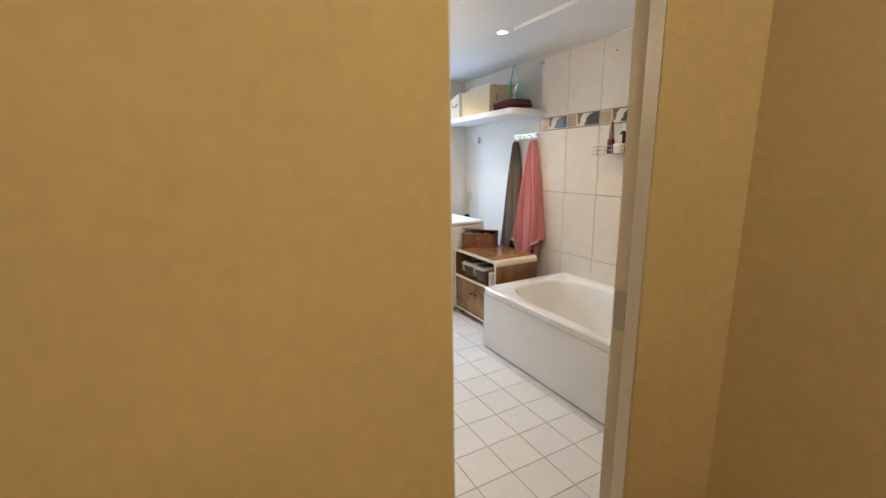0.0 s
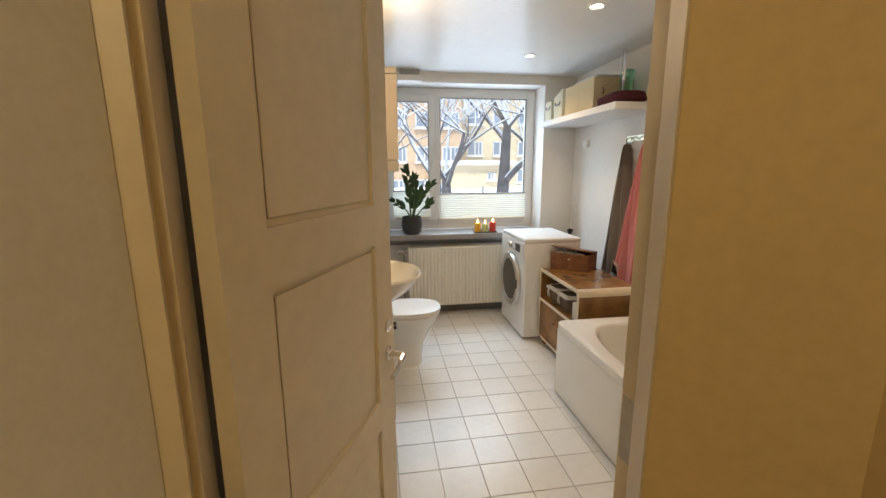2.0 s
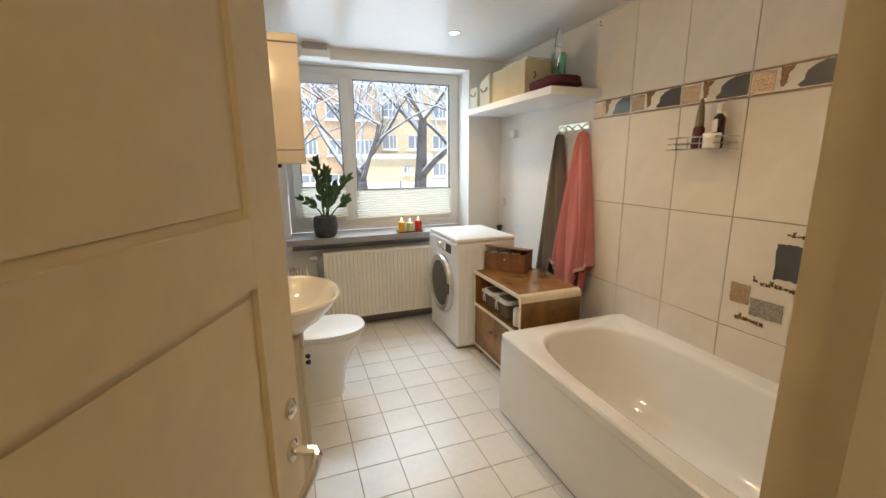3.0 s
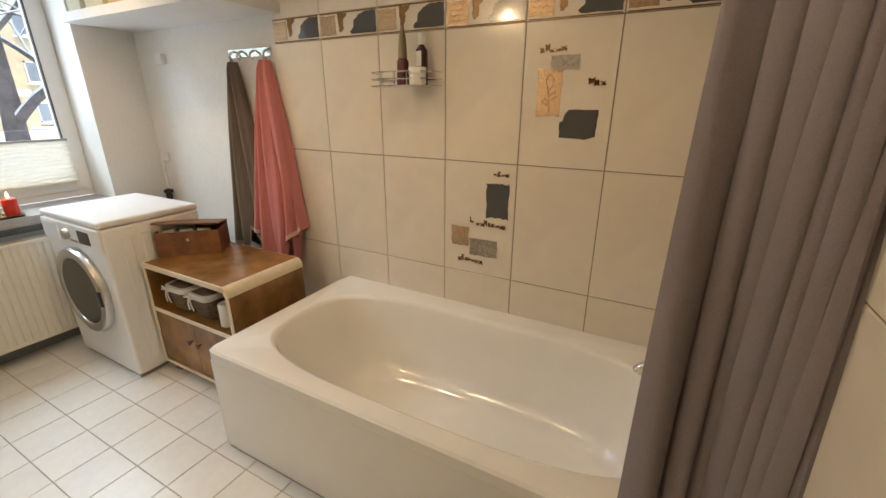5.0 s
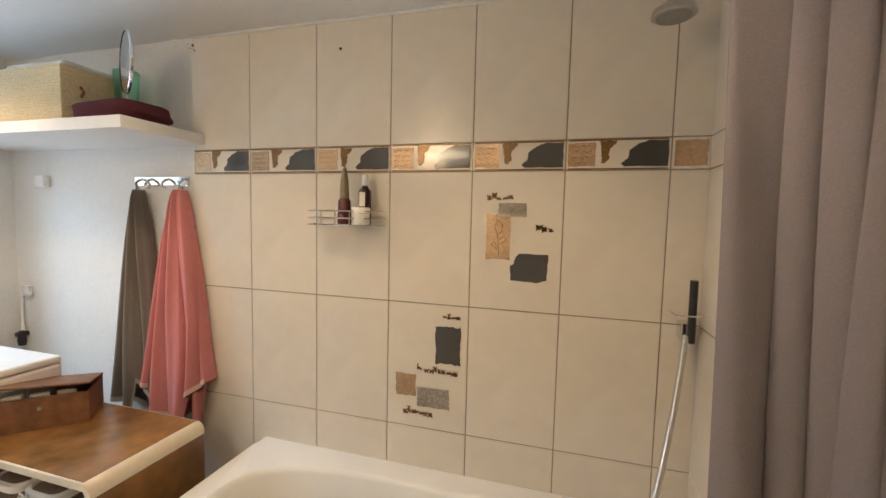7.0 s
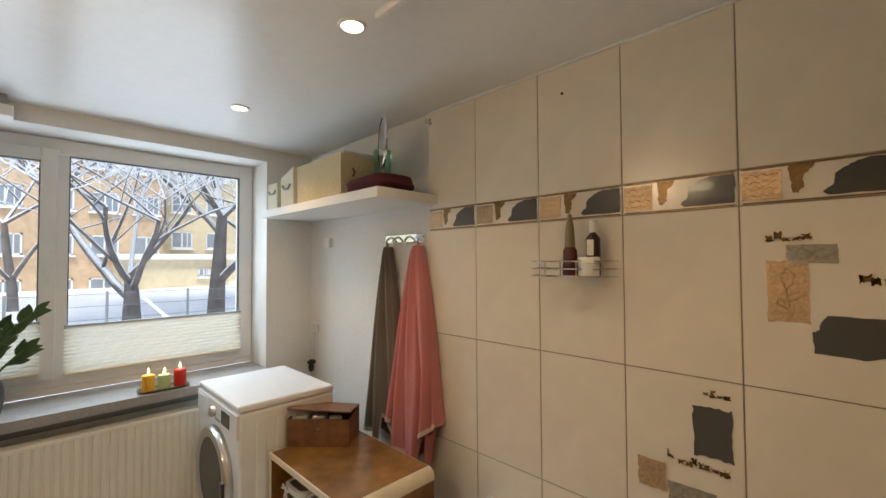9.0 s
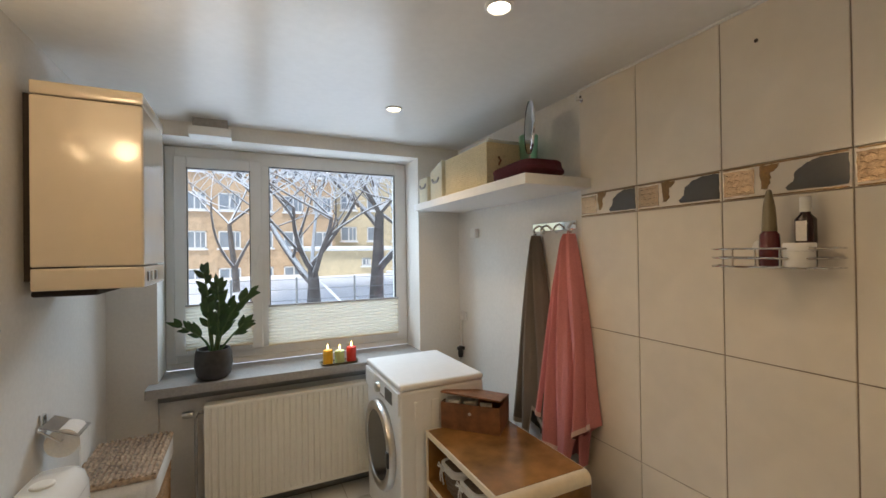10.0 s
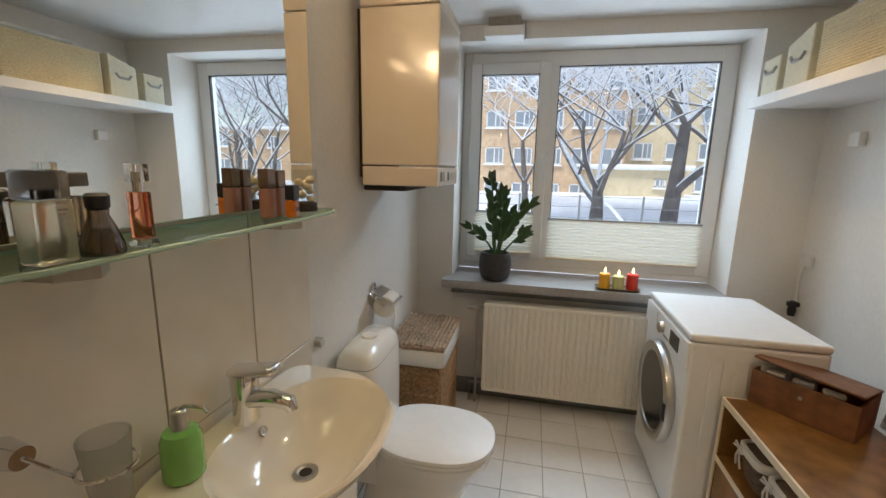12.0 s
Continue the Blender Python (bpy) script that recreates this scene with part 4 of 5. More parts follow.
# ---- basin side ----
def basin():
    th = thing("wash_basin", "cream ceramic wash basin on a cream cabinet", "basin", LX, 0.828, 0)
    zr = 0.865
    n = 72

    def ring(z, sx, sy, ox=0.0):
        """Straight towards the wall, round in front."""
        pts = []
        for i in range(n):
            a = 2 * math.pi * i / n
            c, s = math.cos(a), math.sin(a)
            if c >= 0:
                pts.append((0.14 + ox + sx * c, sy * math.copysign(abs(s) ** 0.9, s), z))
            else:
                pts.append((0.14 + ox + (0.134 + ox * 0) * math.copysign(abs(c) ** 0.25, c), sy * math.copysign(abs(s) ** 0.35, s) if abs(s) > 1e-9 else 0, z))
        return pts

    out = [ring(0.72, 0.11, 0.18), ring(0.78, 0.195, 0.25), ring(0.83, 0.246, 0.272), ring(zr - 0.008, 0.262, 0.282), ring(zr, 0.255, 0.276)]
    inn = [oval(0.22, 0, zr - 0.001, 0.166, 0.238, 2.4, n), oval(0.22, 0, zr - 0.012, 0.155, 0.227, 2.4, n), oval(0.218, 0, zr - 0.06, 0.130, 0.195, 2.3, n), oval(0.21, 0, zr - 0.105, 0.085, 0.14, 2.1, n), oval(0.205, 0, zr - 0.122, 0.03, 0.04, 2, n)]
    part("bowl", loft(bmesh.new(), out + inn, True, True), BASIN, th)
    part("drain", lathe([(0.030, zr - 0.1215), (0.029, zr - 0.118), (0.020, zr - 0.1165), (0.016, zr - 0.120)], 0.205, 0, 28), STEEL, th)
    part("drain_hole", lathe([(0.0145, zr - 0.1195), (0.014, zr - 0.1185)], 0.205, 0, 18), DARK, th)
    part("overflow", turned(lathe([(0.013, 0), (0.012, 0.003), (0.008, 0.001)], n=20), pose(0.083, 0.02, zr - 0.045, 0, 62)), STEEL, th)
    tap = part("tap_body", lathe([(0.031, zr - 0.001), (0.030, zr + 0.01), (0.028, zr + 0.05), (0.031, zr + 0.10), (0.027, zr + 0.118)], 0.06, -0.005, 24), CHROME, th, "chrome single-lever tap")
    part("spout", tube([(0.065, -0.005, zr + 0.055), (0.13, -0.005, zr + 0.066), (0.178, -0.005, zr + 0.06), (0.182, -0.005, zr + 0.044)], [0.024, 0.021, 0.018, 0.014], 14), CHROME, tap)
    part("lever", turned(boxes((-0.03, 0.09, -0.024, 0.024, 0.0, 0.022), bevel=0.009, seg=3), pose(0.06, -0.005, zr + 0.114, 0, -9)), CHROME, tap)
    cab = part("cabinet_body", boxes((0.002, 0.22, -0.215, 0.215, 0.10, 0.735), bevel=0.003), CABINET, th)
    for s in (-1, 1):
        d = part("cabinet_door", boxes((0.2205, 0.2385, min(0.002 * s, 0.213 * s), max(0.002 * s, 0.213 * s), 0.11, 0.70), bevel=0.003), CABINET, th)
        part("knob", turned(lathe([(0.006, 0), (0.012, 0.015), (0.008, 0.022)], n=14), pose(0.2385, 0.03 * s, 0.55, 0, 90)), BLACK, th)
    part("plinth", boxes((0.01, 0.20, -0.20, 0.20, 0, 0.10)), CABINET, th)


basin()
t = thing("soap_dispenser", "green glass soap pump dispenser on the basin", "dispenser", -2.025, 0.638, 0.8655)
part("glass", lathe([(0.034, 0), (0.037, 0.004), (0.036, 0.08), (0.03, 0.095), (0.015, 0.10)], n=28), material("green_soap", (0.22, 0.52, 0.12), 0.15, vary=0.04, bump=0.0, coat=0.5), t)
part("pump", lathe([(0.015, 0.10), (0.014, 0.135), (0.012, 0.138), (0.006, 0.14)], n=20), STEEL, t)
part("nozzle", tube([(0, 0, 0.138), (0.01, 0.005, 0.145), (0.045, 0.012, 0.142), (0.052, 0.014, 0.132)], 0.004, 8), CHROME, t)
t = thing("tumbler_holder", "chrome ring holder with a frosted glass tumbler", "tumbler", LX, 0.50, 0.965)
part("mount", tube([(0.004, -0.085, 0.10), (0.045, -0.085, 0.10)], [0.022, 0.016], 18), CHROME, t)
part("ring", tube([(0.045, -0.085, 0.10)] + [(0.07 + 0.04 * math.cos(a), 0.0 + 0.04 * math.sin(a), 0.03) for a in [math.pi * (1.3 + 2 * k / 20) for k in range(21)]], 0.003, 6), CHROME, t)
part("tumbler", lathe([(0.026, -0.03), (0.035, 0.08), (0.033, 0.08), (0.025, -0.026)], 0.07, 0.0, 28), glassy("frosted", (0.85, 0.85, 0.82), 0.45), t)
t = thing("basin_hook", "small round dark wall hook by the basin", "hook", LX - 0.006, 1.265, 0.865)
part("disc", turned(lathe([(0.018, 0), (0.018, 0.02), (0.013, 0.026)], n=20), pose(0, 0, 0, 0, 90)), STEEL, t)

# mirror, shelf and lamp
t = thing("wall_mirror", "large frameless wall mirror above the basin", "mirror", LX, 0, 0)
part("glass", turned(boxes((-0.006, 0.0, -1.24, 0.0, 1.349, 1.952), bevel=0.0015), pose(0.030, 1.222, 0, 0, 0, 0.4)), MIRROR, t)
for y in (0.15, 1.05):
    for z in (1.45, 1.9):
        part("clip", tube([(0.0, y, z), (0.024, y, z)], 0.008, 8), STEEL, t)
t = thing("glass_shelf", "clear green-edged glass shelf below the mirror", "shelf", LX, 0, 1.325)
gp = part("plate", prism([(0.003, 0.10), (0.003, 1.21), (0.10, 1.21), (0.132, 1.15), (0.145, 1.0), (0.145, 0.42), (0.135, 0.36), (0.10, 0.34), (0.10, 0.10)], 0.0, 0.008), SHELFGLASS, t, smooth=False)
part("front_edge", tube([(0.1005, 1.21, 0.004), (0.1325, 1.15, 0.004), (0.1455, 1.0, 0.004), (0.1455, 0.42, 0.004), (0.1355, 0.36, 0.004), (0.1005, 0.34, 0.004)], 0.0042, 6), GLASSEDGE, t)
part("back_edge", boxes((0.0025, 0.006, 0.10, 1.21, 0.008, 0.012)), GLASSEDGE, t)
for y in (0.52, 1.06):
    part("bracket", prism([(0.0, y - 0.045), (0.0, y + 0.045), (0.05, y + 0.04), (0.085, y), (0.05, y - 0.04)], -0.035, -0.0006), STEEL, t)


def vanity():
    th = thing("mirror_lamp", "warm lit tube lamp with chrome base above the mirror", "lamp", LX - 0.006, 0.75, 2.03)
    part("base", boxes((0.001, 0.03, -0.30, 0.30, -0.025, 0.02), bevel=0.006), CHROME, th)
    sh = part("shade", turned(lathe([(0.012, -0.27), (0.026, -0.255), (0.028, 0.0), (0.026, 0.255), (0.012, 0.27)], n=24), pose(0.065, 0, 0.0, 90)), glowing("lamp_shade", (1.0, 0.80, 0.50), 5), th, "glowing frosted tube")
    sh.visible_shadow = False
    for y in (-0.27, 0.27):
        part("holder", tube([(0.02, y, 0), (0.065, y, 0)], 0.012, 10), CHROME, th)


vanity()

# bottles on the glass shelf
SZG = 1.3335
t = thing("lotion_bottle", "pale square lotion bottle with a grey cap", "bottle", -1.968, 0.435, SZG)
t.scale = (0.88, 0.88, 0.88)
part("body", boxes((-0.02, 0.02, -0.026, 0.026, 0, 0.088), bevel=0.006), glassy("pale_lotion", (0.93, 0.93, 0.78), 0.35, 1.2), t)
part("cap", boxes((-0.0195, 0.0195, -0.0255, 0.0255, 0.0885, 0.128), bevel=0.005), glassy("grey_cap", (0.62, 0.64, 0.68), 0.15, 1.2), t)
part("label", boxes((0.0201, 0.0206, 0.004, 0.016, 0.074, 0.076), (0.0201, 0.0206, 0.004, 0.013, 0.068, 0.070)), SILL, t)
t = thing("perfume_flask", "dark glass waisted perfume flask with black stopper", "bottle", -1.966, 0.497, SZG)
t.scale = (0.86, 0.86, 0.86)
part("flask", lathe([(0.028, 0), (0.030, 0.004), (0.029, 0.018), (0.020, 0.045), (0.013, 0.062), (0.014, 0.07)], n=28), soft_glass("smoke_glass", (0.42, 0.34, 0.27), 0.16), t)
part("fluid", lathe([(0.024, 0.004), (0.024, 0.016), (0.012, 0.042)], n=24), material("amber_fluid", (0.16, 0.10, 0.03), 0.1), t)
part("stopper", lathe([(0.012, 0.07), (0.016, 0.074), (0.017, 0.092), (0.013, 0.096)], n=24), BLACK, t)
t = thing("perfume_bottle", "slim red-amber perfume bottle with clear cap", "bottle", -1.97, 0.562, SZG)
t.scale = (0.92, 0.92, 0.92)
part("body", boxes((-0.012, 0.012, -0.0125, 0.0125, 0.012, 0.088), bevel=0.003), glassy("red_amber", (0.78, 0.30, 0.16), 0.05, 1.2), t)
part("base", boxes((-0.0145, 0.0145, -0.015, 0.015, 0.0, 0.0105), bevel=0.002), CLEAR, t)
part("cap", boxes((-0.012, 0.012, -0.012, 0.012, 0.104, 0.132), bevel=0.002), CLEAR, t)
part("sprayer", lathe([(0.008, 0.088), (0.008, 0.103), (0.006, 0.120)], n=16), CHROME, t)
t = thing("cut_glass_flask", "clear cut glass flask with a flat stopper", "bottle", -2.045, 0.50, SZG)
part("body", boxes((-0.02, 0.02, -0.035, 0.035, 0, 0.075), bevel=0.006), CLEAR, t)
part("stopper", boxes((-0.012, 0.012, -0.042, 0.042, 0.088, 0.108), (-0.006, 0.006, -0.008, 0.008, 0.075, 0.088), bevel=0.002), material("smoke_stopper", (0.2, 0.17, 0.14), 0.1), t)
for y, h in ((0.925, 0.115), (0.965, 0.112)):
    t = thing("makeup_bottle", "rosy make-up bottle with a bronze cap", "bottle", -2.01, y, SZG, group="make-up bottles")
    part("body", boxes((-0.014, 0.014, -0.016, 0.016, 0, 0.07), bevel=0.004), material("rosy_makeup", (0.42, 0.20, 0.14), 0.2, vary=0.04, coat=0.4), t)
    part("cap", boxes((-0.0135, 0.0135, -0.0155, 0.0155, 0.0705, h), bevel=0.002), material("bronze_cap", (0.22, 0.15, 0.11), 0.25, metal=0.6), t)
t = thing("nail_varnish", "small orange bottle with a black cap", "bottle", -1.965, 0.955, SZG)
part("body", boxes((-0.012, 0.012, -0.013, 0.013, 0, 0.042), bevel=0.004), material("orange_oil", (0.62, 0.17, 0.015), 0.1, coat=0.5), t)
part("cap", boxes((-0.012, 0.012, -0.0125, 0.0125, 0.0425, 0.078), bevel=0.002), BLACK, t)
part("label", boxes((0.0121, 0.0126, -0.003, 0.008, 0.016, 0.026)), BLACK, t)
t = thing("glass_jar", "clear glass jar with shells and a dark base", "jar", -1.985, 1.045, SZG)
part("jar", lathe([(0.034, 0), (0.035, 0.004), (0.035, 0.115), (0.033, 0.115), (0.033, 0.006)], n=32), PANE, t)
part("sand", lathe([(0.031, 0.007), (0.031, 0.028), (0.02, 0.031)], n=24), DARK, t)
rnd = random.Random(4)
for k in range(9):
    r = rnd.uniform(0.010, 0.014)
    a = k * 2.4
    bm = bmesh.new()
    bmesh.ops.create_icosphere(bm, subdivisions=2, radius=r)
    for v in bm.verts:
        v.co *= 1 + 0.25 * noise.noise(v.co * 90 + Vector((k, 0, 0)))
        v.co.z *= 0.8
    bmesh.ops.translate(bm, vec=(0.016 * math.cos(a), 0.016 * math.sin(a), 0.040 + 0.006 * k), verts=bm.verts[:])
    part("shell", bm, STRAW, t)


# ---- toilet ----
def toilet():
    th = thing("toilet", "white ceramic toilet with closed lid", "toilet", LX - 0.004, 1.50, 0)
    part("bowl", loft(bmesh.new(), [oval(0.26, 0, 0.0, 0.21, 0.105, 3), oval(0.26, 0, 0.03, 0.205, 0.10, 3), oval(0.28, 0, 0.15, 0.20, 0.095, 2.6), oval(0.32, 0, 0.27, 0.215, 0.135, 2.4), oval(0.36, 0, 0.35, 0.232, 0.172, 2.3), oval(0.365, 0, 0.385, 0.235, 0.178, 2.3), oval(0.365, 0, 0.393, 0.228, 0.172, 2.3)], True, True), ENAMEL, th)
    part("seat", loft(bmesh.new(), [oval(0.37, 0, 0.394, 0.232, 0.178, 2.3), oval(0.37, 0, 0.398, 0.238, 0.184, 2.3), oval(0.37, 0, 0.410, 0.238, 0.184, 2.3), oval(0.37, 0, 0.412, 0.23, 0.176, 2.3)], True, True), ENAMEL, th)
    part("lid", loft(bmesh.new(), [oval(0.37, 0, 0.4125, 0.232, 0.178, 2.4), oval(0.37, 0, 0.416, 0.240, 0.186, 2.4), oval(0.37, 0, 0.428, 0.238, 0.184, 2.4), oval(0.37, 0, 0.436, 0.20, 0.15, 2.4), oval(0.37, 0, 0.438, 0.10, 0.07, 2.2)], True, True), WHITE, th)
    for s in (-1, 1):
        part("hinge", tube([(0.145, s * 0.07 - 0.02, 0.418), (0.145, s * 0.07 + 0.02, 0.418)], 0.012, 10), PLASTIC, th)
    R = [oval(0.095, 0, z, hx, hy, 4.5, 48) for z, hx, hy in ((0.36, 0.080, 0.16), (0.42, 0.088, 0.175), (0.60, 0.088, 0.178), (0.74, 0.084, 0.172), (0.775, 0.074, 0.160), (0.795, 0.055, 0.135), (0.80, 0.02, 0.05))]
    part("cistern", loft(bmesh.new(), R, True, True), ENAMEL, th)
    part("cistern_seam", loft(bmesh.new(), [oval(0.095, 0, z, 0.0845, 0.1725, 4.5, 48) for z in (0.738, 0.741)]), SILL, th)
    part("flush_button", lathe([(0.03, 0.798), (0.030, 0.806), (0.026, 0.809)], 0.095, 0, 24), PLASTIC, th)
    part("neck", boxes((0.02, 0.18, -0.10, 0.10, 0.20, 0.38), bevel=0.03, seg=3), ENAMEL, th)


toilet()
t = thing("paper_holder", "chrome toilet paper holder with a paper roll", "paper holder", LX - 0.004, 1.79, 0.85)
part("mount", boxes((0.0, 0.012, -0.03, 0.0, 0.02, 0.09), bevel=0.003), CHROME, t)
part("cover", turned(boxes((0, 0.12, -0.065, 0.065, 0, 0.004), bevel=0.0015), pose(0.01, 0, 0.055, 0, 24)), CHROME, t)
part("arm", tube([(0.01, -0.07, 0.05), (0.07, -0.07, 0.0), (0.07, 0.06, 0.0)], 0.004, 8), CHROME, t)
part("paper_roll", turned(lathe([(0.018, -0.05), (0.05, -0.05), (0.05, 0.05), (0.018, 0.05)], n=32), pose(0.068, 0, -0.012, 90)), LINEN, t)
part("loose_sheet", boxes((0.116, 0.1185, -0.048, 0.048, -0.11, -0.01)), LINEN, t)


# ---- laundry basket ----
def laundry():
    th = thing("laundry_basket", "woven seagrass laundry basket with a lid and white liner", "basket", -1.925, 2.12, 0)
    hx, hy, h = 0.146, 0.225, 0.52
    part("wall", boxes((-hx + 0.008, hx - 0.008, -hy + 0.008, hy - 0.008, 0.005, h)), SEAGRASS, th)
    rnd = random.Random(9)
    rows, cols = 22, 8
    for j in range(rows):
        z = 0.008 + j * h / rows
        k = 0.93 + 0.07 * j / rows
        part("weave_band", loft(bmesh.new(), [[(x + 0.004 * math.sin(1.3 * i + 3.1 * j), y + 0.004 * math.cos(1.7 * i + 3.1 * j), zz) for i, (x, y, zz) in enumerate(oval(0, 0, z + dz, hx * k - ins, hy * k - ins, 12, 64))] for dz, ins in ((0, 0.007), (0.005, 0.0), (0.016, 0.0), (0.022, 0.007))]), SEAGRASS, th)
    part("liner", loft(bmesh.new(), [oval(0, 0, z, hx + e, hy + e, 14, 64) for z, e in ((h - 0.03, 0.004), (h - 0.02, 0.008), (h + 0.045, 0.007), (h + 0.052, 0.001))], False, True), LINEN, th)
    lid = part("lid", boxes((-hx - 0.006, hx + 0.006, -hy - 0.006, hy + 0.006, h + 0.054, h + 0.074), bevel=0.006), LIDGRASS, th, "plaited seagrass lid")
    for i in range(14):
        x = -hx + 0.006 + i * (2 * hx - 0.012) / 13
        pts = [(x + 0.003 * math.sin(k * 2.1 + i), -hy + 2 * hy * k / 16, h + 0.074 + 0.003 * math.sin(k * 2.6 + 1.9 * i)) for k in range(17)]
        part("braid", tube(pts, [0.009 + 0.003 * math.sin(k * 2.6 + i) for k in range(17)], 6), LIDGRASS, lid)


laundry()


# ---- outside the window ----
SNOW = material("snow", (0.86, 0.88, 0.92), 0.7, grain=6, vary=0.04, bump=0.3, large=0.3)
BARK = material("bark", (0.16, 0.145, 0.14), 0.9, grain=18, vary=0.3, bump=0.6)
OCHRE = material("ochre_facade", (0.58, 0.42, 0.28), 0.9, grain=3, vary=0.14, bump=0.1, large=0.4)
YELLOW = material("yellow_facade", (0.64, 0.54, 0.37), 0.9, grain=3, vary=0.1, bump=0.1, large=0.4)
FARGLASS = material("far_window", (0.27, 0.31, 0.36), 0.1, vary=0.15, bump=0.0, large=0.7)
FENCE = material("fence_steel", (0.25, 0.27, 0.28), 0.5)
GZ = -0.25
bm = bmesh.new()
N = 40
grid = [[bm.verts.new((-150 + 300 * i / N, 3.2 + 200 * (j / N) ** 2, GZ + 0.25 * noise.noise(Vector((i * 0.7, j * 0.5, 0))) * min(1, j / 6))) for i in range(N + 1)] for j in range(N + 1)]
for j in range(N):
    for i in range(N):
        bm.faces.new((grid[j][i], grid[j][i + 1], grid[j + 1][i + 1], grid[j + 1][i]))
for f in bm.faces:
    f.smooth = True
structure("ground", bm, SNOW, "snow-covered ground outside the window", "ground")


def house(name, label, x0, x1, y, depth, z1, mat, win, turn=0.0, cx=0.0, cy=0.0):
    """A block with its storeys of windows; win holds rows of (first x, last x, pitch, width, sill heights, height)."""
    th = thing(name, label, "building", cx, cy, GZ - 0.1, turn)
    part("wall", boxes((x0, x1, y, y + depth, 0, z1 - GZ)), mat, th, smooth=False)
    part("roof", boxes((x0 - 0.4, x1 + 0.4, y - 0.4, y + depth + 0.4, z1 - GZ, z1 - GZ + 0.35), bevel=0.1), SNOW, th, "snow-covered flat roof")
    for a, b, pitch, w, sills, h in win:
        n = int((b - a) / pitch) + 1
        for k in range(n):
            for s in sills:
                x, z = a + k * pitch, s - GZ + 0.1
                wn_ = part("window", boxes((x - w / 2, x - w / 2 + 0.1, y - 0.05, y + 0.05, z, z + h), (x + w / 2 - 0.1, x + w / 2, y - 0.05, y + 0.05, z, z + h), (x - w / 2, x + w / 2, y - 0.05, y + 0.05, z, z + 0.1), (x - w / 2, x + w / 2, y - 0.05, y + 0.05, z + h - 0.1, z + h), (x - 0.05, x + 0.05, y - 0.05, y + 0.05, z, z + h), (x + w / 4 - 0.03, x + w / 4 + 0.03, y - 0.05, y + 0.05, z, z + h)), UPVC, th, smooth=False)
                part("pane", boxes((x - w / 2, x + w / 2, y - 0.03, y + 0.02, z, z + h)), FARGLASS, wn_, smooth=False)
                part("sill", boxes((x - w / 2 - 0.1, x + w / 2 + 0.1, y - 0.22, y, z - 0.12, z)), SNOW, wn_, smooth=False)
    return th


house("apartment_building", "ochre rendered apartment block with white windows in snow", -21.0, 5.6, 36, 10, 13.5, OCHRE, [(-18.9, 4.6, 2.35, 1.55, (-0.9, 1.98, 4.93, 7.88, 10.8), 1.35)])
house("apartment_building", "yellow rendered apartment block behind snowy trees", 5.7, 17.0, 38.5, 10, 12.5, YELLOW, [(7.4, 16.0, 2.5, 1.5, (0.0, 2.6, 5.5, 8.4), 1.35)])
house("garage_building", "low yellow outbuilding with a snowy roof", 2.6, 8.6, 31, 4, 1.75, YELLOW, [(7.0, 8.0, 2.0, 0.7, (0.5,), 0.6)])
house("apartment_building", "low ochre house beyond the snowy garden", -8, 8, 0, 9, 5.5, OCHRE, [(-6.5, 6.5, 2.6, 1.4, (0.8, 3.4), 1.3)], -32, 27, 43)


def tree(x, y, height, radius, seed, lean=(0, 0), depth=6, spread=0.62, fork=0.36, scale=1.0):
    rnd = random.Random(seed)
    th = thing("tree", "bare broad-crowned tree with snow lying on its branches", "tree", x, y, GZ - 0.05, group="trees outside")
    wood, snow, trunk = bmesh.new(), bmesh.new(), bmesh.new()

    def grow(p, d, length, r, level):
        n = 6 if level < 3 else 4
        bend = Vector((rnd.uniform(-1, 1), rnd.uniform(-1, 1), rnd.uniform(-0.5, 0.7))) * (0.10 if level else 0.02)
        pts = [p]
        rad = [r]
        q, v = p.copy(), d.copy()
        for i in range(n):
            v = (v + Vector((rnd.uniform(-1, 1), rnd.uniform(-1, 1), rnd.uniform(-0.6, 0.8))) * (0.05 + 0.025 * level) + bend).normalized()
            q = q + v * length / n
            pts.append(q.copy())
            rad.append(r * (1 - 0.42 * (i + 1) / n))
        tube(pts, rad, 9 if level == 0 else 6 if level < 3 else 4, trunk if level == 0 else wood)
        if level > 0:
            up = [a + Vector((0, 0, b * 0.5 + 0.013)) for a, b in zip(pts, rad)]
            tube(up, [max(0.016, b * 0.95) for b in rad], 5 if level < 3 else 4, snow)
        if level >= depth:
            return
        kids = 5 if level == 0 else 4 if level < 3 else 3
        for k in range(kids):
            i = n if k < 2 else rnd.randint(2, n)
            az = rnd.uniform(0, 2 * math.pi) if level else 2 * math.pi * (k + rnd.uniform(-0.2, 0.2)) / kids
            side = Vector((math.cos(az), math.sin(az), rnd.uniform(0.0, 0.5)))
            nd = (v * (1 - spread) + side * spread + Vector((0, 0, 0.10))).normalized()
            grow(pts[i], nd, length * rnd.uniform(0.62, 0.86) if level else height * rnd.uniform(0.30, 0.42), rad[i] * rnd.uniform(0.45, 0.66), level + 1)

    grow(Vector((0, 0, 0)), Vector((lean[0], lean[1], 1)).normalized(), height * fork, radius, 0)
    part("trunk", trunk, BARK, th)
    part("branches", wood, BARK, th)
    part("snow_cover", snow, SNOW, th, "snow lying along the branches")


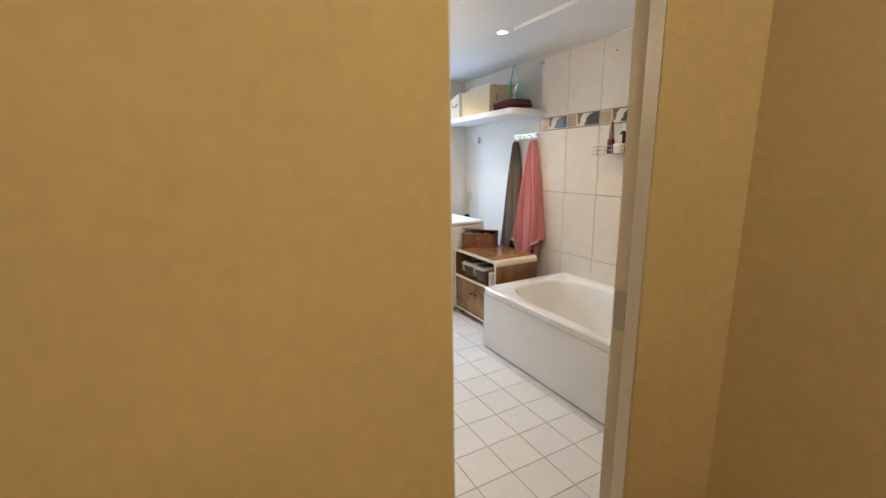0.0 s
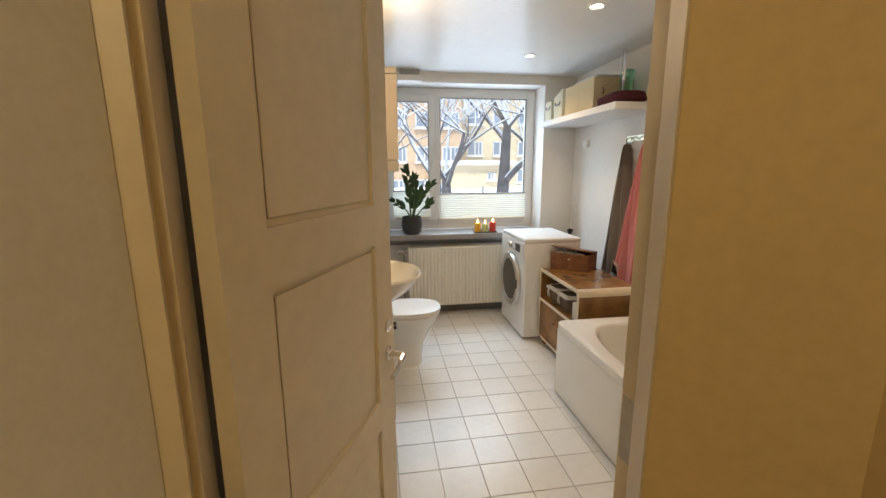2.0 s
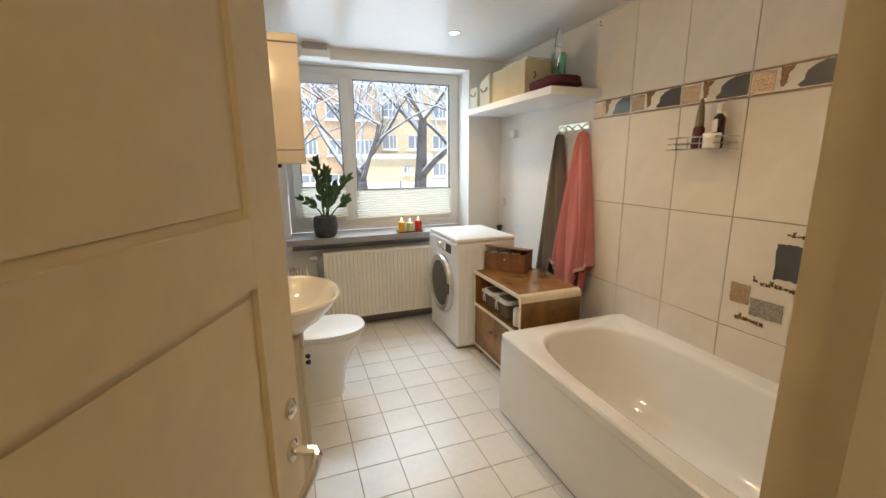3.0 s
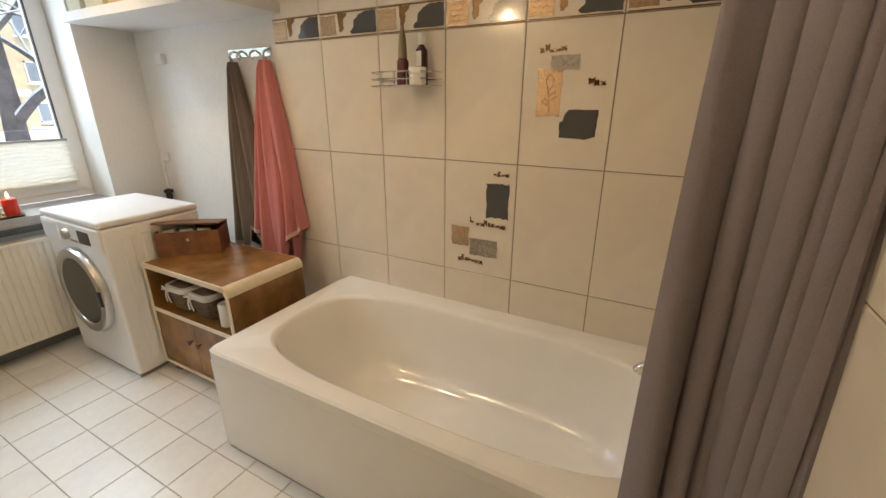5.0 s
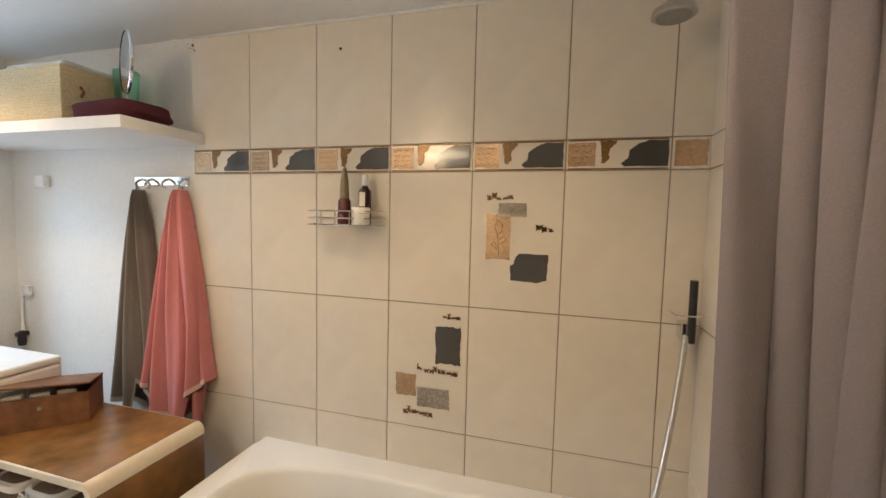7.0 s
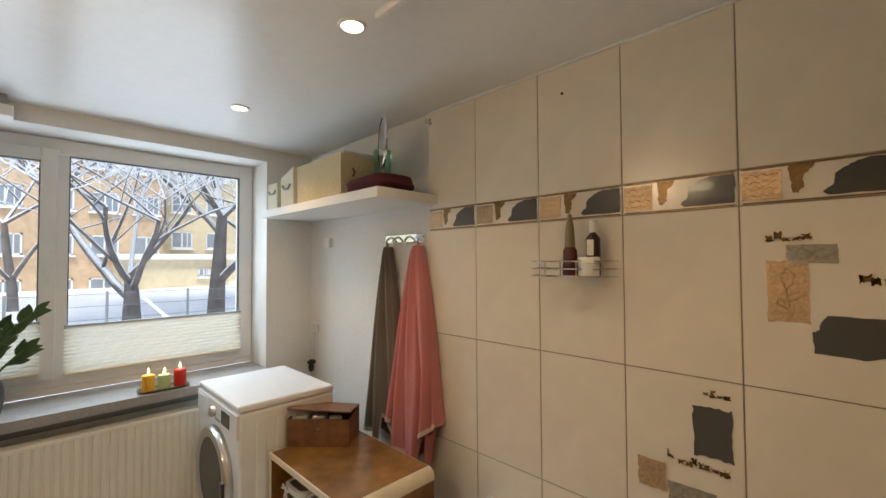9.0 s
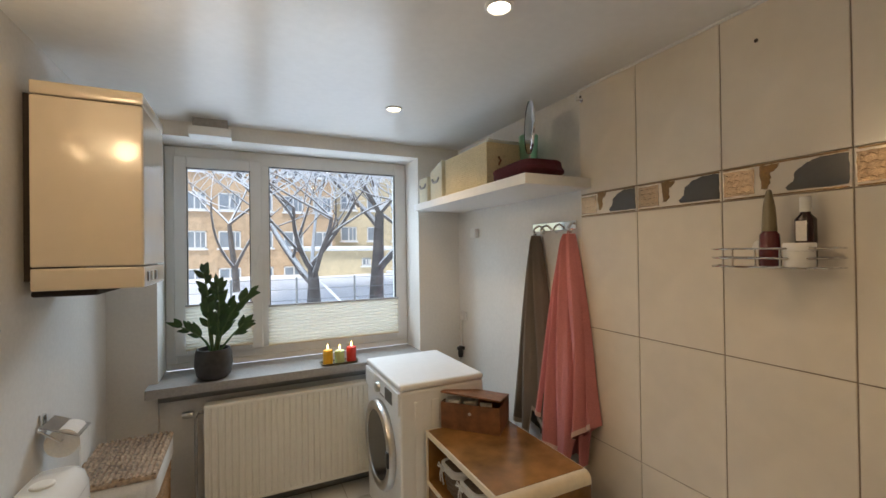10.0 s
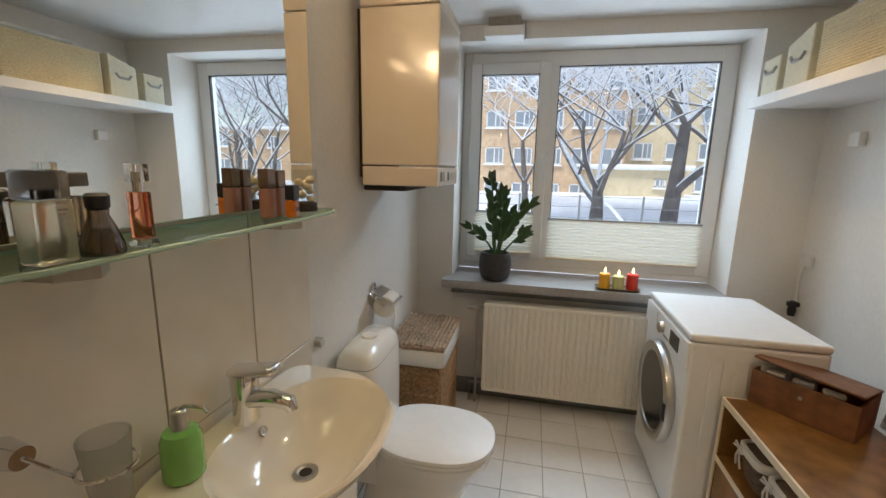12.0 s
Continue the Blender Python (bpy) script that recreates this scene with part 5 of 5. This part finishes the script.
tree(0.62, 14.0, 8.5, 0.24, 11, (0.02, 0), fork=0.17)
tree(2.85, 14.3, 9.5, 0.27, 23, (0.06, 0), fork=0.34)
tree(6.5, 19.0, 9.0, 0.20, 31, depth=5)
tree(-1.8, 22.0, 9.0, 0.17, 47, depth=5)
for k, (x, y, h) in enumerate(((9.3, 16.5, 8.0), (12.5, 20.0, 9.5), (14.5, 26.0, 11.0), (18.5, 28.0, 11.0), (17.0, 22.0, 9.0), (23.0, 33.0, 12.0))):
    tree(x, y, h, 0.15, 53 + 7 * k, depth=5)

fence = thing("wire_fence", "low wire fence with thin steel posts in the snow", "fence", 0, 12, GZ)
for k in range(-6, 14):
    part("post", tube([(-0.13 + 1.63 * k, 0, -0.3), (-0.13 + 1.63 * k, 0, 1.08)], 0.028, 8), FENCE, fence)
for z in (0.45, 0.75, 1.03):
    part("wire", tube([(-10, 0, z), (22, 0, z)], 0.007, 5), FENCE, fence)
part("brace", tube([(0.55, -0.1, 0.9), (1.25, -1.2, 0.02)], 0.04, 8), SNOW, fence, "snow-covered slanting brace")

# far snowy wood behind the garden, distance haze mixed into its grey-blue colour
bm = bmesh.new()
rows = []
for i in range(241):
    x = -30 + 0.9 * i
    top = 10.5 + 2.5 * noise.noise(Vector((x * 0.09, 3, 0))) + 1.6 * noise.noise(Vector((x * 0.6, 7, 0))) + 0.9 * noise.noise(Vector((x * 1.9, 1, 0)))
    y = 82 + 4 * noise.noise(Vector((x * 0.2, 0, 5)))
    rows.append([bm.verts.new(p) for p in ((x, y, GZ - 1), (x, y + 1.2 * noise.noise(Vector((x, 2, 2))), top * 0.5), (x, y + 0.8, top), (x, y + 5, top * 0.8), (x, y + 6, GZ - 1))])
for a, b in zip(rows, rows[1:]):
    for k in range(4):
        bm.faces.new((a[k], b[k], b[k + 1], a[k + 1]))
tagged(link("far_wood", bm, material("far_wood", (0.50, 0.56, 0.63), 0.95, grain=1.5, vary=0.3, bump=0.3, large=0.25)), "distant wood dusted with snow, haze put into its grey-blue colour", "wood", kind="stuff")


# ---- wall and floor tiles, last ----
def tile_mesh(name, a, b, th, mat, axis):
    """A tile a by b, th thick, with a small chamfer, facing -x, +x, +y or up."""
    c = 0.0012
    lo = [(-a, -b, 0), (a, -b, 0), (a, b, 0), (-a, b, 0)]
    ring = [lo, [(x, y, th - c) for x, y, _ in lo], [(x - math.copysign(c, x), y - math.copysign(c, y), th) for x, y, _ in lo]]
    bm = loft(bmesh.new(), ring, True, True)
    m = {"up": Matrix.Identity(4), "-x": Matrix(((0, 0, -1, 0), (-1, 0, 0, 0), (0, 1, 0, 0), (0, 0, 0, 1))), "+x": Matrix(((0, 0, 1, 0), (1, 0, 0, 0), (0, 1, 0, 0), (0, 0, 0, 1))), "+y": Matrix(((-1, 0, 0, 0), (0, 0, 1, 0), (0, 1, 0, 0), (0, 0, 0, 1)))}[axis]
    turned(bm, m)
    me = bpy.data.meshes.new(name)
    bmesh.ops.recalc_face_normals(bm, faces=bm.faces[:])
    bm.to_mesh(me)
    bm.free()
    me.materials.append(mat)
    return me


MESHES = {}


def lay(parent, name, p, a, b, mat, axis, th=0.008):
    key = (name, round(a, 4), round(b, 4), mat.name, axis)
    if key not in MESHES:
        MESHES[key] = tile_mesh(name, a / 2, b / 2, th, mat, axis)
    ob = new(name, MESHES[key])
    ob.location = p
    ob.parent = parent
    return ob


G = 0.0038
xs = [LX] + [-0.881 - 0.195 * k for k in range(6, -5, -1)] + [0.0]
ys = [SY] + [0.95 + 0.2 * k for k in range(-8, 9)] + [NY]
xs = [x for x in xs if LX <= x <= 0]
ys = [y for y in ys if SY <= y <= NY]
for x0, x1 in zip(xs, xs[1:]):
    for y0, y1 in zip(ys, ys[1:]):
        if x1 - x0 > 0.02 and y1 - y0 > 0.02:
            lay(floor, "floor_tile", ((x0 + x1) / 2, (y0 + y1) / 2, -0.003), x1 - x0 - G, y1 - y0 - G, FLOORTILE, "up", 0.003)

grout_e = part("tile_bed", boxes((0.0035, 0.008, SY, 1.298, 0.0, CZ)), GROUT, wall_east, smooth=False)
ROWS_Z = [0.0, 0.137, 0.637, 1.142, 1.652, 1.757, CZ]
COLS_Y = [1.30, 0.99, 0.66, 0.33, 0.0, -0.33, -0.66, SY]
border = []
for r, (z0, z1) in enumerate(zip(ROWS_Z, ROWS_Z[1:])):
    for c, (y1, y0) in enumerate(zip(COLS_Y, COLS_Y[1:])):
        if z1 < 0.5 and y0 < 0.8:
            continue
        ob = lay(wall_east, "border_tile" if r == 4 else "wall_tile", (0.008, (y0 + y1) / 2, (z0 + z1) / 2), y1 - y0 - G, z1 - z0 - G, WALLTILE, "-x")
        if r == 4:
            border.append((ob, y0, y1))


def patch(parent, y0, y1, z0, z1, mat, seed, rough=0.12, x=0.0):
    """A flat inlay with a torn outline, standing just proud of the tile."""
    rnd = random.Random(seed)
    pts = []
    n = 9
    for e in range(4):
        for i in range(n):
            u = i / n
            p = [(u, 0), (1, u), (1 - u, 1), (0, 1 - u)][e]
            j = rnd.uniform(0, rough)
            q = [(p[0], p[1] + j), (p[0] - j, p[1]), (p[0], p[1] - j), (p[0] + j, p[1])][e]
            pts.append((y0 + (y1 - y0) * q[0], z0 + (z1 - z0) * q[1]))
    bm = loft(bmesh.new(), [[(x, y, z) for y, z in pts], [(x - 0.0016, y, z) for y, z in pts]], True, True)
    ob = link("inlay", bm, mat)
    ob.parent = parent
    ob.matrix_parent_inverse = parent.matrix_world.inverted() if parent.type != 'MESH' else Matrix.Translation(-parent.location)
    return ob


BROWN = material("brown_lustre", (0.27, 0.155, 0.055), 0.22, metal=0.4, grain=120, vary=0.3, bump=0.3)


def torn(parent, outline, y1, z0, w, h, mat, seed, jitter=0.02, x=0.0):
    """A flat inlay: outline in shares of its tile, u away from the window, v up, with ragged edges."""
    rnd = random.Random(seed)
    pts = []
    for (a, b), (c, d) in zip(outline, outline[1:] + outline[:1]):
        for i in range(5):
            t_ = i / 5
            pts.append((y1 - w * (a + (c - a) * t_ + rnd.uniform(-1, 1) * jitter), z0 + h * (b + (d - b) * t_ + rnd.uniform(-1, 1) * jitter * (1 if w < 3 * h else 2))))
    bm = loft(bmesh.new(), [[(x, y, z) for y, z in pts], [(x - 0.0016, y, z) for y, z in pts]], True, True)
    ob = link("inlay", bm, mat)
    ob.parent = parent
    ob.matrix_parent_inverse = Matrix.Translation(-parent.location)
    return ob


for k, (ob, y0, y1) in enumerate(border):
    if y1 - y0 < 0.2:
        patch(ob, y1 - 0.105, y1 - 0.008, 1.662, 1.747, GOLD, k, 0.03)
        continue
    w = y1 - y0
    patch(ob, y1 - 0.098, y1 - 0.006, 1.664, 1.745, GOLD, k, 0.03)
    torn(ob, [(0.335, 0.93), (0.50, 0.93), (0.475, 0.80), (0.43, 0.68), (0.425, 0.35), (0.39, 0.22), (0.355, 0.24), (0.35, 0.5)], y1, 1.652, w, 0.105, BROWN, 20 + k, 0.008)
    torn(ob, [(0.975, 0.92), (0.80, 0.92), (0.70, 0.82), (0.615, 0.62), (0.60, 0.36), (0.54, 0.20), (0.57, 0.11), (0.975, 0.11)], y1, 1.652, w, 0.105, SLATE, 40 + k, 0.006)
    for z in (1.6565, 1.7525):
        patch(ob, y0 + 0.004, y1 - 0.004, z - 0.0022, z + 0.0022, BROWN, 60 + k, 0.03)
    # raised lines on the gold square
    for j in range(4):
        zz = 1.675 + 0.019 * j
        line = part("relief_line", tube([(-0.0018, y1 - 0.014 - 0.0075 * i, zz + 0.003 * math.sin(1.9 * i + 2 * j + k)) for i in range(11)], 0.0016, 5), GOLD, ob)
        line.matrix_parent_inverse = Matrix.Translation(-ob.location)


def scribble(y0, y1, z0, z1, seed):
    """A broken brush mark of several small blots."""
    rnd = random.Random(seed)
    n = max(3, int((y1 - y0) / 0.016))
    for i in range(n):
        a = y1 - (y1 - y0) * (i + rnd.uniform(0, 0.25)) / n
        b = a - (y1 - y0) / n * rnd.uniform(0.95, 1.35)
        hgt = (z1 - z0) * (rnd.uniform(0.75, 1.0) if i == n // 4 else rnd.uniform(0.35, 0.7))
        low = z0 + (z1 - z0) * rnd.uniform(0.0, 0.25)
        patch(wall_east, b, a, low, low + hgt, BROWN, seed * 31 + i, 0.38, -0.0002 - 0.0001 * i).matrix_parent_inverse = Matrix.Identity(4)


DECO = [(-0.148, -0.058, 1.328, 1.497, GOLD, 0.03), (-0.205, -0.10, 1.487, 1.538, STONE, 0.04), (0.025, 0.132, 0.905, 1.062, SLATE, 0.07), (0.205, 0.293, 0.762, 0.855, GOLD, 0.05), (0.067, 0.203, 0.725, 0.806, STONE, 0.04)]
for k, (y0, y1, z0, z1, m, rough) in enumerate(DECO):
    patch(wall_east, y0, y1, z0, z1, m, 100 + k, rough, -0.0002 - 0.0003 * k).matrix_parent_inverse = Matrix.Identity(4)
torn(wall_east, [(0.22, 1.0), (1.0, 0.98), (0.98, 0.10), (0.86, 0.06), (0.70, 0.0), (0.02, 0.04), (0.0, 0.55), (0.10, 0.62), (0.12, 0.80)], -0.15, 1.25, 0.135, 0.105, SLATE, 140, 0.012, -0.0002).matrix_parent_inverse = Matrix.Identity(4)
for k, (y0, y1, z0, z1) in enumerate(((-0.148, -0.055, 1.545, 1.580), (-0.295, -0.236, 1.430, 1.464), (0.035, 0.105, 1.086, 1.112), (0.035, 0.175, 0.862, 0.895), (0.186, 0.205, 0.872, 0.90), (0.14, 0.262, 0.684, 0.722))):
    scribble(y0, y1, z0, z1, 7 + k)
for curve in ([(-0.105, 1.345), (-0.103, 1.39), (-0.098, 1.42), (-0.088, 1.45), (-0.10, 1.475), (-0.118, 1.46), (-0.115, 1.435), (-0.098, 1.42)], [(-0.104, 1.375), (-0.085, 1.395), (-0.078, 1.38), (-0.104, 1.365)], [(-0.102, 1.40), (-0.125, 1.415), (-0.132, 1.40), (-0.104, 1.385)]):
    part("relief_line", tube([(-0.0026, y, z) for y, z in curve], 0.0024, 6), GOLD, wall_east)
part("relief_line", tube([(-0.0028, y, z) for y, z in ((-0.115, 1.512), (-0.135, 1.528), (-0.152, 1.512), (-0.172, 1.528), (-0.192, 1.512), (-0.172, 1.497), (-0.152, 1.512), (-0.135, 1.497), (-0.115, 1.512))], 0.0016, 6), STONE, wall_east)
part("cornice", boxes((-0.010, 0.0035, SY + 0.01, 1.298, CZ - 0.009, CZ - 0.0005), bevel=0.002), WHITE, wall_east, "thin white sealing line below the ceiling")
t = thing("ceiling_hook", "small chrome screw hook high on the wall", "hook", 0.0, 1.285, 2.20)
part("plate", turned(lathe([(0.010, 0), (0.009, 0.003)], n=14), pose(0, 0, 0, 0, -90)), CHROME, t)
part("hook", tube([(-0.001, 0, 0), (-0.02, 0, 0), (-0.034, 0, -0.006), (-0.036, 0, 0.008), (-0.03, 0, 0.014)], 0.003, 8), CHROME, t)
wall_south = bpy.data.objects["wall_south"]
part("tile_bed", boxes((-1.375, 0.0035, SY, SY + 0.0045, 0.0, CZ)), GROUT, wall_south, smooth=False)
cols = [-1.375, -1.23, -0.90, -0.57, -0.24, 0.0]
for z0, z1 in zip(ROWS_Z, ROWS_Z[1:]):
    for x0, x1 in zip(cols, cols[1:]):
        lay(wall_south, "wall_tile", ((x0 + x1) / 2, SY, (z0 + z1) / 2), x1 - x0 - G, z1 - z0 - G, WALLTILE, "+y")
part("tile_bed", boxes((LX - 0.006, LX - 0.0035, -0.10, 1.226, 0.0, 1.99)), GROUT, wall_west, smooth=False)
for z0, z1 in ((0.0, 0.39), (0.39, 0.893), (0.893, 1.435), (1.435, 1.99)):
    for y0, y1 in ((-0.10, 0.125), (0.125, 0.40), (0.40, 0.675), (0.675, 0.952), (0.952, 1.226)):
        lay(wall_west, "wall_tile", (LX - 0.006, (y0 + y1) / 2, (z0 + z1) / 2), y1 - y0 - G, z1 - z0 - G, WALLTILE, "+x", 0.0065)
for y, z in ((0.55, 2.14), (1.29, 2.22)):
    part("plug_hole", turned(lathe([(0.006, 0), (0.006, 0.002)], n=12), pose(-0.0002, y, z, 0, -90)), DARK, wall_east)
